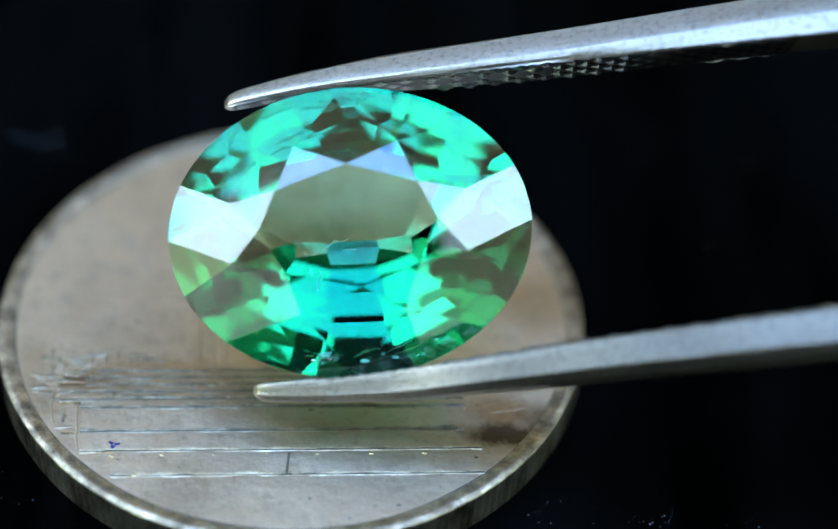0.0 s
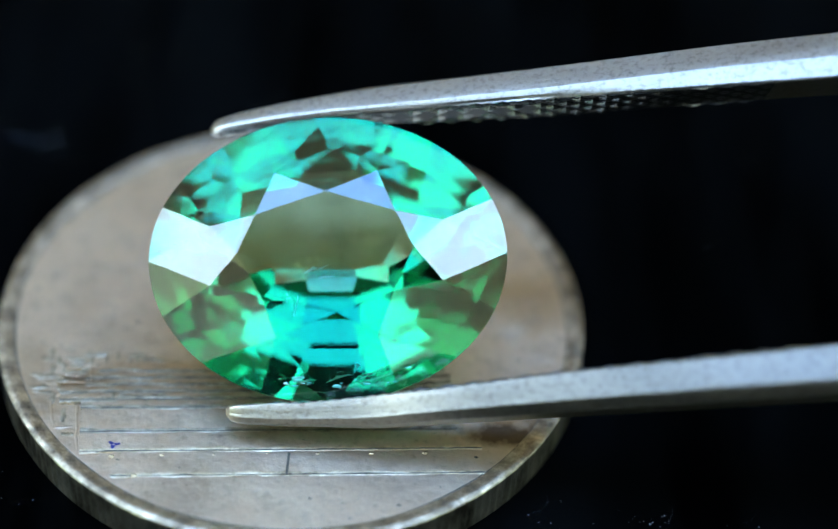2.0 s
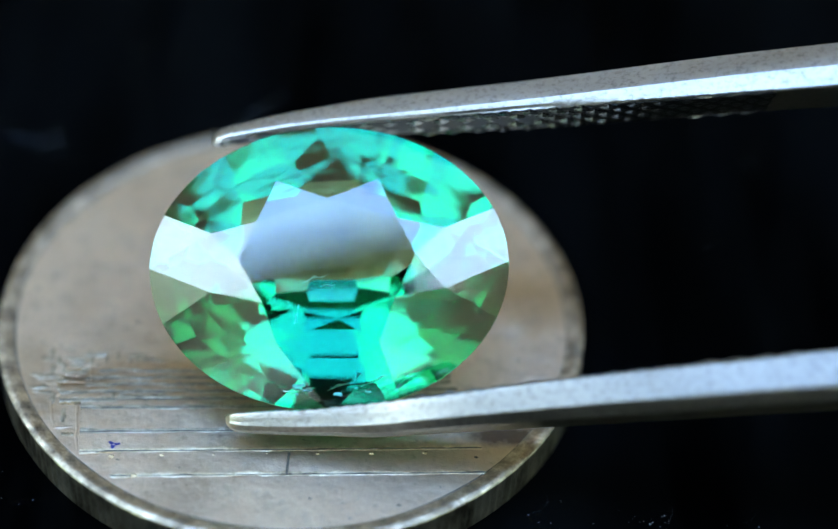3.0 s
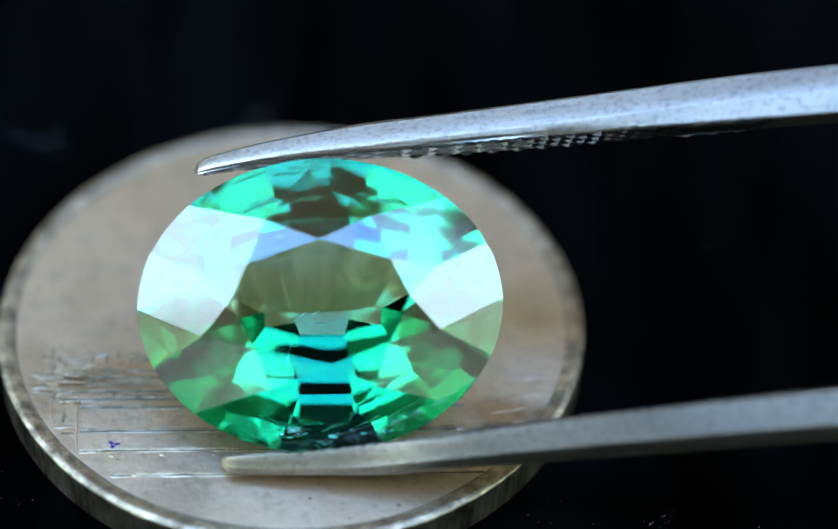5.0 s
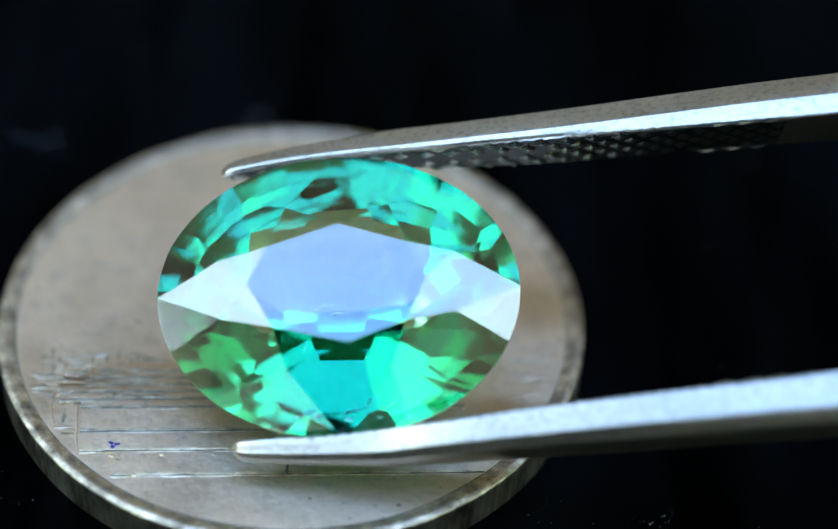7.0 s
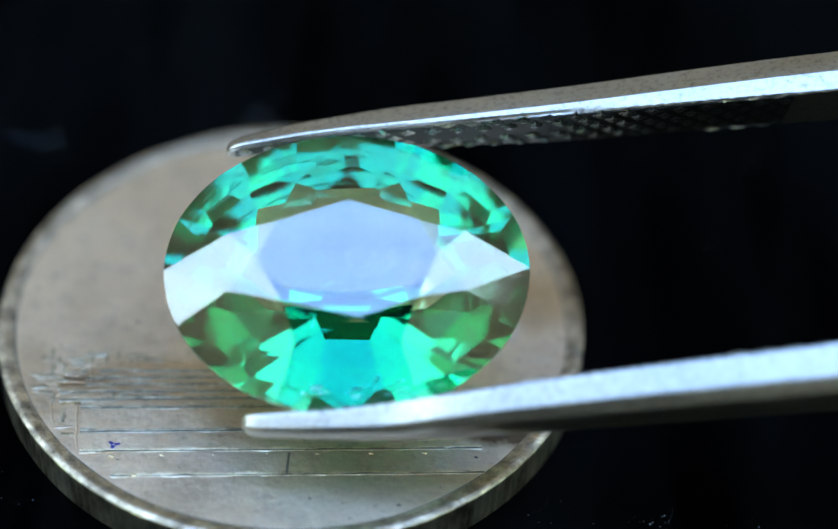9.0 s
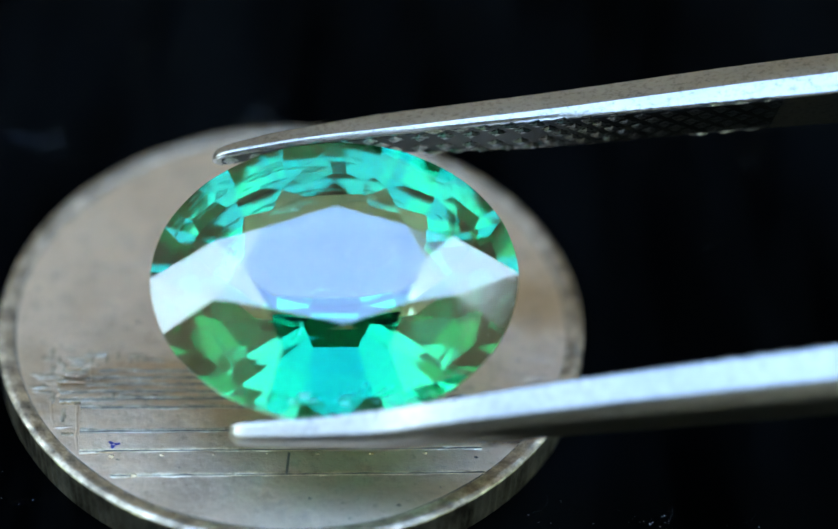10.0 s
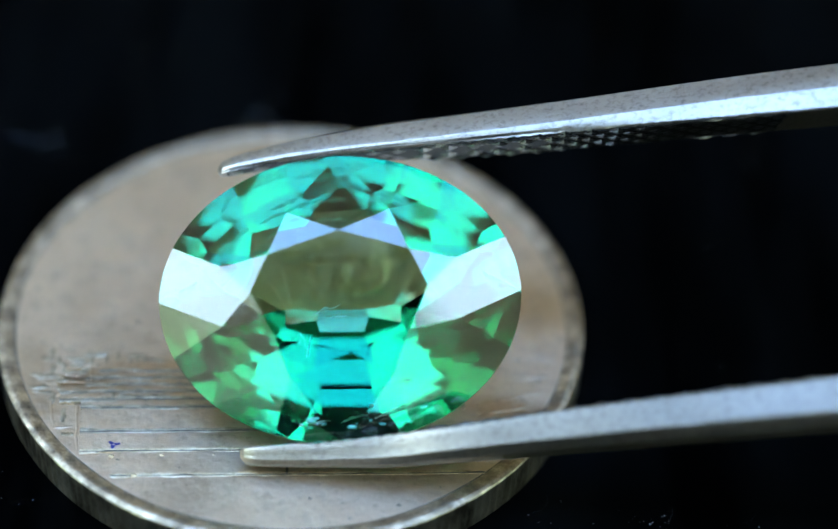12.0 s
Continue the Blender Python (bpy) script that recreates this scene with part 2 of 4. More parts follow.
def ceiling():
    x0, x1, y0, y1 = (v / MM for v in SKY[:4])
    bm = bmesh.new()
    for a, c, d, e in ((-2650, 2650, y1, 2650), (-2650, 2650, -2650, y0), (-2650, x0, y0, y1), (x1, 2650, y0, y1)):
        box(bm, a, c, d, e, 1650, 1700)
    tagged(part("ceiling", bm, CEILING), "pale ceiling with a wide skylight opening", "", "", "structure")


ceiling()
for sx in (-1, 1):
    for sy in (-1, 1):
        slab("bench_leg", sx * 640 - 30, sx * 640 + 30, sy * 340 - 30, sy * 340 + 30, -750, -30, HOUSING, "black bench leg", "structure", 3.0)


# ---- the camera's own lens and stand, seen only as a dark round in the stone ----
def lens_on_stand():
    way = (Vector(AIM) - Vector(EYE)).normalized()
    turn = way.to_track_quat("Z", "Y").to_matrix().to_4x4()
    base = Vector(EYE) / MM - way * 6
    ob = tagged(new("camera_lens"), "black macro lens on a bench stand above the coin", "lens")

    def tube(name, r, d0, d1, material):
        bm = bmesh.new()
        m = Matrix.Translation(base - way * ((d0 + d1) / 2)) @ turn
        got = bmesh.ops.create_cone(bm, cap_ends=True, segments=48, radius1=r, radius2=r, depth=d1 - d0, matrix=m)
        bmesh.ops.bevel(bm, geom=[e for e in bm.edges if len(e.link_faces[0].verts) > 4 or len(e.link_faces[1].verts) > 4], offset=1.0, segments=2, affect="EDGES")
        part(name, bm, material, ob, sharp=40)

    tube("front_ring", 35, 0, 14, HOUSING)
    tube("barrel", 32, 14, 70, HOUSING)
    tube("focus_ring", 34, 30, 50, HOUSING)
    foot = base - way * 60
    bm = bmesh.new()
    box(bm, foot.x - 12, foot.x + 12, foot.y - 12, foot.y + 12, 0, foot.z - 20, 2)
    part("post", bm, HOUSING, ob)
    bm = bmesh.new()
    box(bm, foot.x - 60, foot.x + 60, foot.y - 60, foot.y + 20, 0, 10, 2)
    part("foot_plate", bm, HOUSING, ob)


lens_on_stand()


# ---- coin ----
FIELD = COIN_T - 0.10
RIDGES = (
    (-6.69, -4.47, -6.28, -6.83), (-7.51, -4.49, -7.22, -5.87), (-7.55, -4.45, -6.77, -4.33), (-7.19, -5.86, -6.61, -5.75),
    (-8.13, -3.63, -6.54, -3.62), (-8.08, -3.87, -6.40, -3.92), (-6.40, -3.19, -6.24, -4.14), (-6.65, -3.21, -6.26, -3.18),
    (-6.36, -3.41, -4.29, -3.32), (-8.39, -1.95, -7.50, -2.20), (-7.73, -3.31, -8.00, -3.57), (7.39, -1.54, 8.84, -1.32),
    (7.54, -2.42, 8.94, -2.20), (7.64, -3.14, 8.83, -2.92), (7.40, -2.63, 7.64, -3.19), (7.23, -0.03, 8.02, -0.04),
    (7.84, -0.23, 7.30, -1.12), (6.18, -3.80, 8.30, -3.02), (6.19, -4.15, 8.12, -3.63), (8.30, -2.16, 8.48, -0.64),
)
TURN = 5.4                      # the coin's design stands a little turned


def coin():
    ob = tagged(new("coin"), "worn grey nickel coin with reeded edge lying on the black bench", "coin")
    bm = bmesh.new()
    lathe(bm, [(0, FIELD, 0), (4, FIELD, 0), (8.6, FIELD, 0), (9.25, FIELD, 0), (9.40, FIELD - 0.004, 0)], 480)
    part("face", bm, COIN_METAL, ob, sharp=40)
    bm = bmesh.new()
    lathe(bm, [(9.40, FIELD - 0.004, 0), (9.47, FIELD + 0.01, 0), (9.60, FIELD + 0.045, 0), (9.70, FIELD + 0.075, 0), (9.80, FIELD + 0.085, 0), (9.86, FIELD + 0.075, 0), (9.97, FIELD + 0.022, 0)], 480)
    for v in bm.verts:                      # knocks and wear on the rim
        r = math.hypot(v.co.x, v.co.y)
        if 9.5 < r < 9.95:
            v.co.z += 0.018 * noise.noise((v.co.x * 1.5, v.co.y * 1.5, r * 3)) + 0.012 * noise.noise((v.co.x * 6, v.co.y * 6, r))
    part("rim", bm, RIM, ob, "worn raised rim with brown tarnish", sharp=40)
    bm = bmesh.new()
    lathe(bm, [(9.97, FIELD + 0.022, 0), (10.0, FIELD - 0.02, 0.0), (10.0, FIELD - 0.08, 0.045), (10.0, 0.12, 0.045), (9.98, 0.06, 0), (9.9, 0.0, 0), (0, 0.0, 0)], 800)
    part("reeded_edge", bm, EDGE_METAL, ob, "dark tarnished reeded edge", 30)

    def relief(name, u0, u1, v0, v1, h, bev=0.02):
        bm = bmesh.new()
        box(bm, u0, u1, v0, v1, FIELD - 0.05, FIELD + h, bev, TURN)
        return part(name, bm, COIN_METAL, ob)

    # terraces with upright faces towards the rim, with old grime and painted shade in their joints
    def terrace(u0, u1, v0, v1, h, below):
        """A worn step: flat top, a steep lip, and a softer toe on the step below."""
        bm = bmesh.new()
        rows, n = [], 320
        for k in range(n + 1):
            u = u0 + (u1 - u0) * k / n
            d = 0.030 * noise.noise((u * 0.9, v0 * 5, 1)) + 0.014 * noise.noise((u * 5, v0 * 5, 2)) + 0.016 * noise.noise((u * 13, v0 * 5, 3))
            d *= 1.0 if h < 0.11 else 2.3
            s = 0.7 + 0.5 * noise.noise((u * 0.8, v0 * 3, 9))
            lip = min(0.6, 0.5 + 0.25 * s) * (h - below)
            wear = 0.10 * max(0.0, noise.noise((u * 1.1, v0 * 4, 6)) + 0.4 * noise.noise((u * 4, v0 * 4, 7)))
            ht = h + 0.006 * noise.noise((u * 3.1, v0 * 6, 11))
            prof = ((v1, FIELD - 0.03), (v1, FIELD + h), (v0 + 0.16 + d + wear, FIELD + h), (v0 + 0.085 + d + wear * 0.6, FIELD + ht - lip * 0.25), (v0 + 0.045 + d + wear * 0.3, FIELD + ht - lip),
                    (v0 + 0.005 + d * 1.4, FIELD + below - 0.002), (v0 + d, FIELD - 0.03))
            rows.append([bm.verts.new((u, v, z)) for v, z in prof])
        for p, q in zip(rows, rows[1:]):
            for m in range(6):
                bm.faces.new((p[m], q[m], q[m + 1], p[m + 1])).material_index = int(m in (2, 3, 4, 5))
        bm.faces.new(rows[0])
        bm.faces.new(rows[-1][::-1])
        bmesh.ops.recalc_face_normals(bm, faces=bm.faces)
        bmesh.ops.rotate(bm, cent=(0, 0, 0), matrix=Matrix.Rotation(radians(TURN), 3, "Z"), verts=bm.verts)
        # lip faces coloured apart from the tops: painted highlight low, brown higher up
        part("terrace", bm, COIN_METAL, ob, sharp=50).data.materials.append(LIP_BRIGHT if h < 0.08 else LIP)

    below = 0.0
    STEPS = ((-5.75, 6.05, -7.26, -6.20, 0.035), (-6.80, 6.02, -6.26, -5.40, 0.07), (-6.85, 5.50, -5.46, -4.40, 0.105),
                              (-6.90, 5.60, -4.46, -4.05, 0.13), (-7.60, 5.55, -4.12, -3.74, 0.15), (-7.60, 5.40, -3.80, -3.45, 0.165), (-6.80, 5.2, -3.50, -3.16, 0.18),
                              (-6.80, 5.2, -3.22, -2.85, 0.195), (-6.4, 5.0, -2.92, -2.45, 0.21))
    for u0, u1, v0, v1, h in STEPS:
        terrace(u0, u1, v0, v1, h, below)
        below = h
        bm = bmesh.new()
        count = 120
        rows = []
        for k in range(count + 1):
            u = u0 + (u1 - u0) * k / count
            w = max(0.004, 0.05 * noise.noise((u * 1.3, v0 * 7, 0)) + 0.018 + 0.02 * noise.noise((u * 6, v0 * 3, 5)))
            rows.append([bm.verts.new((u, v, FIELD + h + 0.003)) for v in (v0 + 0.035, v0 + 0.06 + w)])
        for p, q in zip(rows, rows[1:]):
            bm.faces.new((p[0], q[0], q[1], p[1]))
        bmesh.ops.rotate(bm, cent=(0, 0, 0), matrix=Matrix.Rotation(radians(TURN), 3, "Z"), verts=bm.verts)
        part("dark_line", bm, GRIME_SHADE, ob, "dark grime and painted shade along an edge")
    bm = bmesh.new()
    ring = []
    for k in range(361):
        a = radians(k)
        w = max(0.006, 0.03 + 0.05 * noise.noise((3 * math.cos(a), 3 * math.sin(a), 4)))
        ring.append([bm.verts.new((r * math.cos(a), r * math.sin(a), FIELD + 0.002)) for r in (9.42 - w, 9.425)])
    for p, q in zip(ring, ring[1:]):
        bm.faces.new((p[0], q[0], q[1], p[1]))
    part("dark_line", bm, GRIME_SHADE, ob, "dark grime and painted shade inside the rim")
    # a side wing, a main hall with columns and tiered roofs
    rnd = random.Random(8)
    for u, v, du, dv in ((-8.25, -2.92, 0.55, 0.10), (-7.55, -2.98, 0.42, 0.08), (-6.75, -3.02, 0.50, 0.10), (-7.95, -2.55, 0.09, 0.50), (-6.95, -2.70, 0.08, 0.42), (-8.35, -3.35, 0.70, 0.07),
                         (-7.35, -3.42, 0.55, 0.07), (-7.85, -3.85, 0.10, 0.45), (-7.15, -2.25, 0.60, 0.07), (-8.15, -2.05, 0.45, 0.08), (-8.05, -1.75, 0.07, 0.35), (-7.45, -4.6, 0.08, 0.6), (-7.25, -5.4, 0.40, 0.06)):
        bm = bmesh.new()
        n = 9
        rows = []
        for k in range(n + 1):
            t = k / n - 0.5
            w = (0.4 + 0.6 * math.sqrt(max(0, 1 - (2 * t) ** 2))) * (1 + 0.5 * rnd.uniform(-1, 1))
            x, y = (u + du * t, v + 0.03 * rnd.uniform(-1, 1)) if du > dv else (u + 0.03 * rnd.uniform(-1, 1), v + dv * t)
            p = min(du, dv) * 0.5 * w
            ox, oy = (0, 1) if du > dv else (1, 0)
            h = 0.014 * w
            rows.append([bm.verts.new((x + ox * q, y + oy * q, FIELD + z)) for q, z in ((-p - 0.06, -0.004), (-p * 0.5, h), (p * 0.5, h), (p + 0.06, -0.004))])
        for p, q in zip(rows, rows[1:]):
            for m in range(3):
                bm.faces.new((p[m], q[m], q[m + 1], p[m + 1]))
        bmesh.ops.recalc_face_normals(bm, faces=bm.faces)
        bmesh.ops.rotate(bm, cent=(0, 0, 0), matrix=Matrix.Rotation(radians(TURN), 3, "Z"), verts=bm.verts)
        part("worn_relief", bm, LIP, ob, sharp=70)
    lump = bmesh.new()
    for _ in range(70):
        x, y = rnd.uniform(-8.3, -3.6), rnd.uniform(-4.8, -2.4)
        if math.hypot(x, y) > 9.0:
            continue
        flat = rnd.random() < 0.6
        got = bmesh.ops.create_icosphere(lump, subdivisions=2, radius=1.0)
        bmesh.ops.scale(lump, vec=(rnd.uniform(0.15, 0.6) if flat else 0.07, 0.07 if flat else rnd.uniform(0.1, 0.35), rnd.uniform(0.006, 0.014)), verts=got["verts"])
        bmesh.ops.translate(lump, vec=(x, y, FIELD + (0.15 if x > -7.2 and -4.4 < y < -3.0 else 0.0)), verts=got["verts"])
    tagged(part("relief_wear", lump, LIP, ob, "low worn remains of relief", 90), kind="stuff")
    relief("hall", -3.6, 3.2, -2.5, 0.6, 0.11)
    for k in range(8):
        relief("pillar", -3.4 + 0.9 * k, -3.1 + 0.9 * k, -2.45, 0.5, 0.15)
    for k in range(3):
        bm = bmesh.new()
        w, y0, y1 = 4.3 - 1.1 * k, 0.6 + 1.1 * k, 2.2 + 1.3 * k
        lo = [bm.verts.new((x, y, FIELD - 0.03)) for x, y in ((-w - 0.2, y0), (w - 0.2, y0), (-0.2, y1))]
        hi = [bm.verts.new((x * 0.97, y, FIELD + 0.10 + 0.02 * k)) for x, y in ((-w - 0.2, y0 + 0.05), (w - 0.2, y0 + 0.05), (-0.2, y1 - 0.05))]
        bm.faces.new(hi)
        for q in range(3):
            bm.faces.new((lo[q], lo[(q + 1) % 3], hi[(q + 1) % 3], hi[q]))
        bmesh.ops.recalc_face_normals(bm, faces=bm.faces)
        bmesh.ops.rotate(bm, cent=(0, 0, 0), matrix=Matrix.Rotation(radians(TURN), 3, "Z"), verts=bm.verts)
        part("roof_tier", bm, COIN_METAL, ob)
    def top(x, y):
        """Height of the struck face at a spot."""
        c, q = math.cos(radians(TURN)), math.sin(radians(TURN))
        u, v = x * c + y * q, y * c - x * q
        z = 0.0
        for u0, u1, v0, v1, h in STEPS:
            if u0 < u < u1 and v > v0 + 0.12 and v < -2.45:
                z = h
        return FIELD + z

    # low worn lines of the design: hills and a terrace wall beside the hall
    def worn_ridge(x0, y0, x1, y1, w=0.04, h=0.014):
        d = math.hypot(x1 - x0, y1 - y0)
        ux, uy = (x1 - x0) / d, (y1 - y0) / d
        n = max(6, int(d / 0.08))
        bm = bmesh.new()
        rows = []
        for k in range(n + 1):
            t = k / n
            p = Vector((x0 + ux * d * t, y0 + uy * d * t, 0))
            sway = 0.05 * noise.noise((p.x * 2.2, p.y * 2.2, 3)) + 0.02 * noise.noise((p.x * 9, p.y * 9, 5))
            ends = min(1.0, 6 * t, 6 * (1 - t))
            g = ends * (0.75 + 0.6 * noise.noise((p.x * 3.1, p.y * 3.1, 8)))
            z = top(p.x, p.y)
            rows.append([bm.verts.new((p.x - uy * (q + sway), p.y + ux * (q + sway), z + r)) for q, r in ((-w * 1.6, -0.004), (-w * 0.5, h * g), (w * 0.4, h * g), (w * 1.4, -0.004))])
        for p, q in zip(rows, rows[1:]):
            for m in range(3):
                bm.faces.new((p[m], q[m], q[m + 1], p[m + 1]))
        bmesh.ops.recalc_face_normals(bm, faces=bm.faces)
        if sum(f.normal.z for f in bm.faces) < 0:
            bmesh.ops.reverse_faces(bm, faces=bm.faces)
        part("ridge", bm, COIN_METAL, ob, sharp=60)

    for line in RIDGES:
        worn_ridge(*line)
    # a scrolled cloud and petals on the hall's roof
    def scroll(cx, cy, r0, r1, a0, turns, z, w=0.11, h=0.06):
        bm = bmesh.new()
        rows, n = [], 60
        for k in range(n + 1):
            t = k / n
            a = radians(a0) + turns * 2 * math.pi * t
            r = r0 + (r1 - r0) * t
            g = min(1.0, 5 * t + 0.2, 5 * (1 - t) + 0.2)
            rows.append([bm.verts.new((cx + (r + q * w) * math.cos(a), cy + (r + q * w) * 0.8 * math.sin(a), z + u * h * g - 0.01)) for q, u in ((-1, 0), (-0.6, 0.8), (0, 1), (0.6, 0.8), (1, 0))])
        for p, q in zip(rows, rows[1:]):
            for m in range(4):
                bm.faces.new((p[m], p[m + 1], q[m + 1], q[m]))
        bmesh.ops.recalc_face_normals(bm, faces=bm.faces)
        if sum(f.normal.z for f in bm.faces) < 0:
            bmesh.ops.reverse_faces(bm, faces=bm.faces)
        part("scroll", bm, LIP_BRIGHT, ob, "rubbed brassy scroll", sharp=80)

    scroll(2.30, 0.40, 0.75, 0.22, 200, 1.45, FIELD + 0.16)
    for cx, cy, r in ((0.75, 1.05, 0.26), (1.15, 1.25, 0.24), (0.42, 0.80, 0.2), (1.55, 1.30, 0.2), (3.1, 0.9, 0.3)):
        scroll(cx, cy, r, 0.08, 30 + 70 * cx, 0.9, FIELD + 0.15, 0.09)
    # studs below the second step, and the upright joint
    for x, y in ((-5.15, -7.03), (-3.55, -6.85), (-1.92, -6.70), (-0.24, -6.51), (1.33, -6.38), (3.03, -6.24), (4.74, -6.07), (-4.35, -7.75)):
        bm = bmesh.new()
        bmesh.ops.create_icosphere(bm, subdivisions=2, radius=0.055 + 0.02 * math.sin(7 * x), matrix=Matrix.Translation((x + 0.03 * math.sin(11 * x), y + 0.12, FIELD + 0.025)) @ Matrix.Diagonal((1.3, 0.8, 0.8, 1)))
        part("stud", bm, LIP_BRIGHT, ob, sharp=80)
    bm = bmesh.new()
    box(bm, 1.00, 1.08, -7.22, -6.30, FIELD + 0.03, FIELD + 0.046, 0, 0)
    bmesh.ops.translate(bm, vec=(-0.6, 0, 0), verts=bm.verts)
    part("dark_line", bm, GRIME_SHADE, ob, "dark grime in an upright joint")
    # fine scratches and nicks, bright in the metal, and dark flecks of dirt on the steps
    rnd = random.Random(21)

    fleck, nick = bmesh.new(), bmesh.new()
    for _ in range(150):
        a, r = rnd.uniform(0, 2 * math.pi), 9.2 * math.sqrt(rnd.random())
        x, y = r * math.cos(a), r * math.sin(a)
        if y > 3 and rnd.random() < 0.7:
            continue
        if rnd.random() < 0.72:
            size = rnd.choice((0.02, 0.03, 0.03, 0.05, 0.08))
            n = 7
            vs = [fleck.verts.new((x + size * rnd.uniform(0.5, 1.6) * math.cos(2 * math.pi * k / n), y + size * rnd.uniform(0.3, 0.8) * math.sin(2 * math.pi * k / n), top(x, y) + 0.004)) for k in range(n)]
            fleck.faces.new(vs)
        else:
            d, l, w = rnd.uniform(-0.6, 0.6), rnd.uniform(0.1, 0.7), rnd.uniform(0.006, 0.014)
            dx, dy = math.cos(d), math.sin(d)
            z = top(x, y) + 0.003
            if top(x + l * dx, y + l * dy) + 0.003 != z or math.hypot(x + l * dx, y + l * dy) > 9.2:
                continue
            vs = [nick.verts.new(p) for p in ((x, y, z), (x + l * 0.4 * dx - w * dy, y + l * 0.4 * dy + w * dx, z + 0.002), (x + l * dx, y + l * dy, z), (x + l * 0.5 * dx + w * dy, y + l * 0.5 * dy - w * dx, z - 0.002))]
            nick.faces.new(vs)
    tagged(part("dirt_flecks", fleck, GRIME_SHADE, ob, "dark flecks of old dirt"), kind="stuff")
    tagged(part("scratches", nick, EDGE_METAL, ob, "fine dull scratches"), kind="stuff")
    # a small blue ink mark
    bm = bmesh.new()
    for k in range(3):
        a = radians(20 + 120 * k)
        vs = [bm.verts.new((-5.15 + r * math.cos(a + d), -6.45 + r * 0.8 * math.sin(a + d), FIELD + 0.075)) for r, d in ((0.08, -1.2), (0.21, -0.25), (0.23, 0.2), (0.08, 1.2))]
        bm.faces.new(vs)
    part("ink_mark", bm, INK, ob, "tiny blue ink mark")
    return ob


COIN = coin()
COIN.location = (0, 0, 0)


# ---- dust on the bench ----
def dust():
    rnd = random.Random(11)
    bm = bmesh.new()
    spots = [(12.1, -6.9, 0.35, 14), (8.6, -7.2, 1.2, 10), (15.6, -7.1, 0.4, 5), (-9.6, -7.3, 1.0, 10), (12.5, 1.0, 2.5, 5), (17, -3.5, 2.5, 6), (-14, 14, 6, 14), (2, 24, 8, 16), (20, 14, 8, 20), (-2.4, 12.4, 0.35, 16), (-10.9, 10.2, 0.5, 14), (-6, 17, 3, 12), (11.5, -7.6, 1.1, 18), (-12.5, -3, 1.5, 14)]
    for cx, cy, spread, count in spots:
        for _ in range(count):
            x, y = rnd.gauss(cx, spread), rnd.gauss(cy, spread * 0.6)
            if math.hypot(x, y) < 10.3:
                continue
            r = rnd.choice((0.007, 0.010, 0.018)) * (1.2 if cy > 9 else 1.0)
            got = bmesh.ops.create_icosphere(bm, subdivisions=1, radius=r, matrix=Matrix.Translation((x, y, r * 0.6)))
            bmesh.ops.scale(bm, vec=(1 + 2 * rnd.random(), 1, 0.6), space=Matrix.Translation((-x, -y, 0)), verts=got["verts"])
    for x, y, a, n in ((12.6, -7.0, 0.4, 9), (8.4, -6.9, 0.1, 12), (-9.7, -8.0, -0.3, 10), (15.2, -6.8, 0.2, 7)):
        for i in range(n):
            px, py = x + 0.09 * i * math.cos(a + 0.1 * i), y + 0.09 * i * math.sin(a + 0.1 * i)
            bmesh.ops.create_icosphere(bm, subdivisions=1, radius=0.008, matrix=Matrix.Translation((px, py, 0.012)))
    for _ in range(46):
        x, y, a, n = rnd.uniform(-14.5, -9.6), rnd.uniform(-9.5, -2.0), rnd.uniform(-0.7, 0.7), rnd.uniform(0.15, 0.7)
        if math.hypot(x, y) < 10.5 or math.hypot(x + n, y) < 10.5:
            continue
        w = rnd.uniform(0.004, 0.009)
        dx, dy = n * math.cos(a), n * math.sin(a)
        bm.faces.new([bm.verts.new(p) for p in ((x, y, 0.003), (x + dx * 0.5, y + dy * 0.5 - w, 0.004), (x + dx, y + dy, 0.003), (x + dx * 0.5, y + dy * 0.5 + w, 0.004))])
    tagged(part("dust", bm, LINT), "pale specks of dust and lint on the black bench", "dust", "", "stuff")


dust()


# ---- gemstone: oval mixed cut, brilliant crown and stepped pavilion ----
GA, GB, GH = 5.757, 4.66, 1.38
GIRDLE = 0.09                   # half thickness of the girdle


def cut(bm, p, n):
    geom = list(bm.verts) + list(bm.edges) + list(bm.faces)
    got = bmesh.ops.bisect_plane(bm, geom=geom, dist=1e-6, plane_co=p, plane_no=n, clear_outer=True)
    rim = [e for e in bm.edges if len(e.link_faces) == 1]
    if rim:
        bmesh.ops.contextual_create(bm, geom=rim)


def plane3(a, b, c):
    a, b, c = Vector(a), Vector(b), Vector(c)
    n = (b - a).cross(c - a).normalized()
    return a, (n if n.dot(a) > 0 else -n)


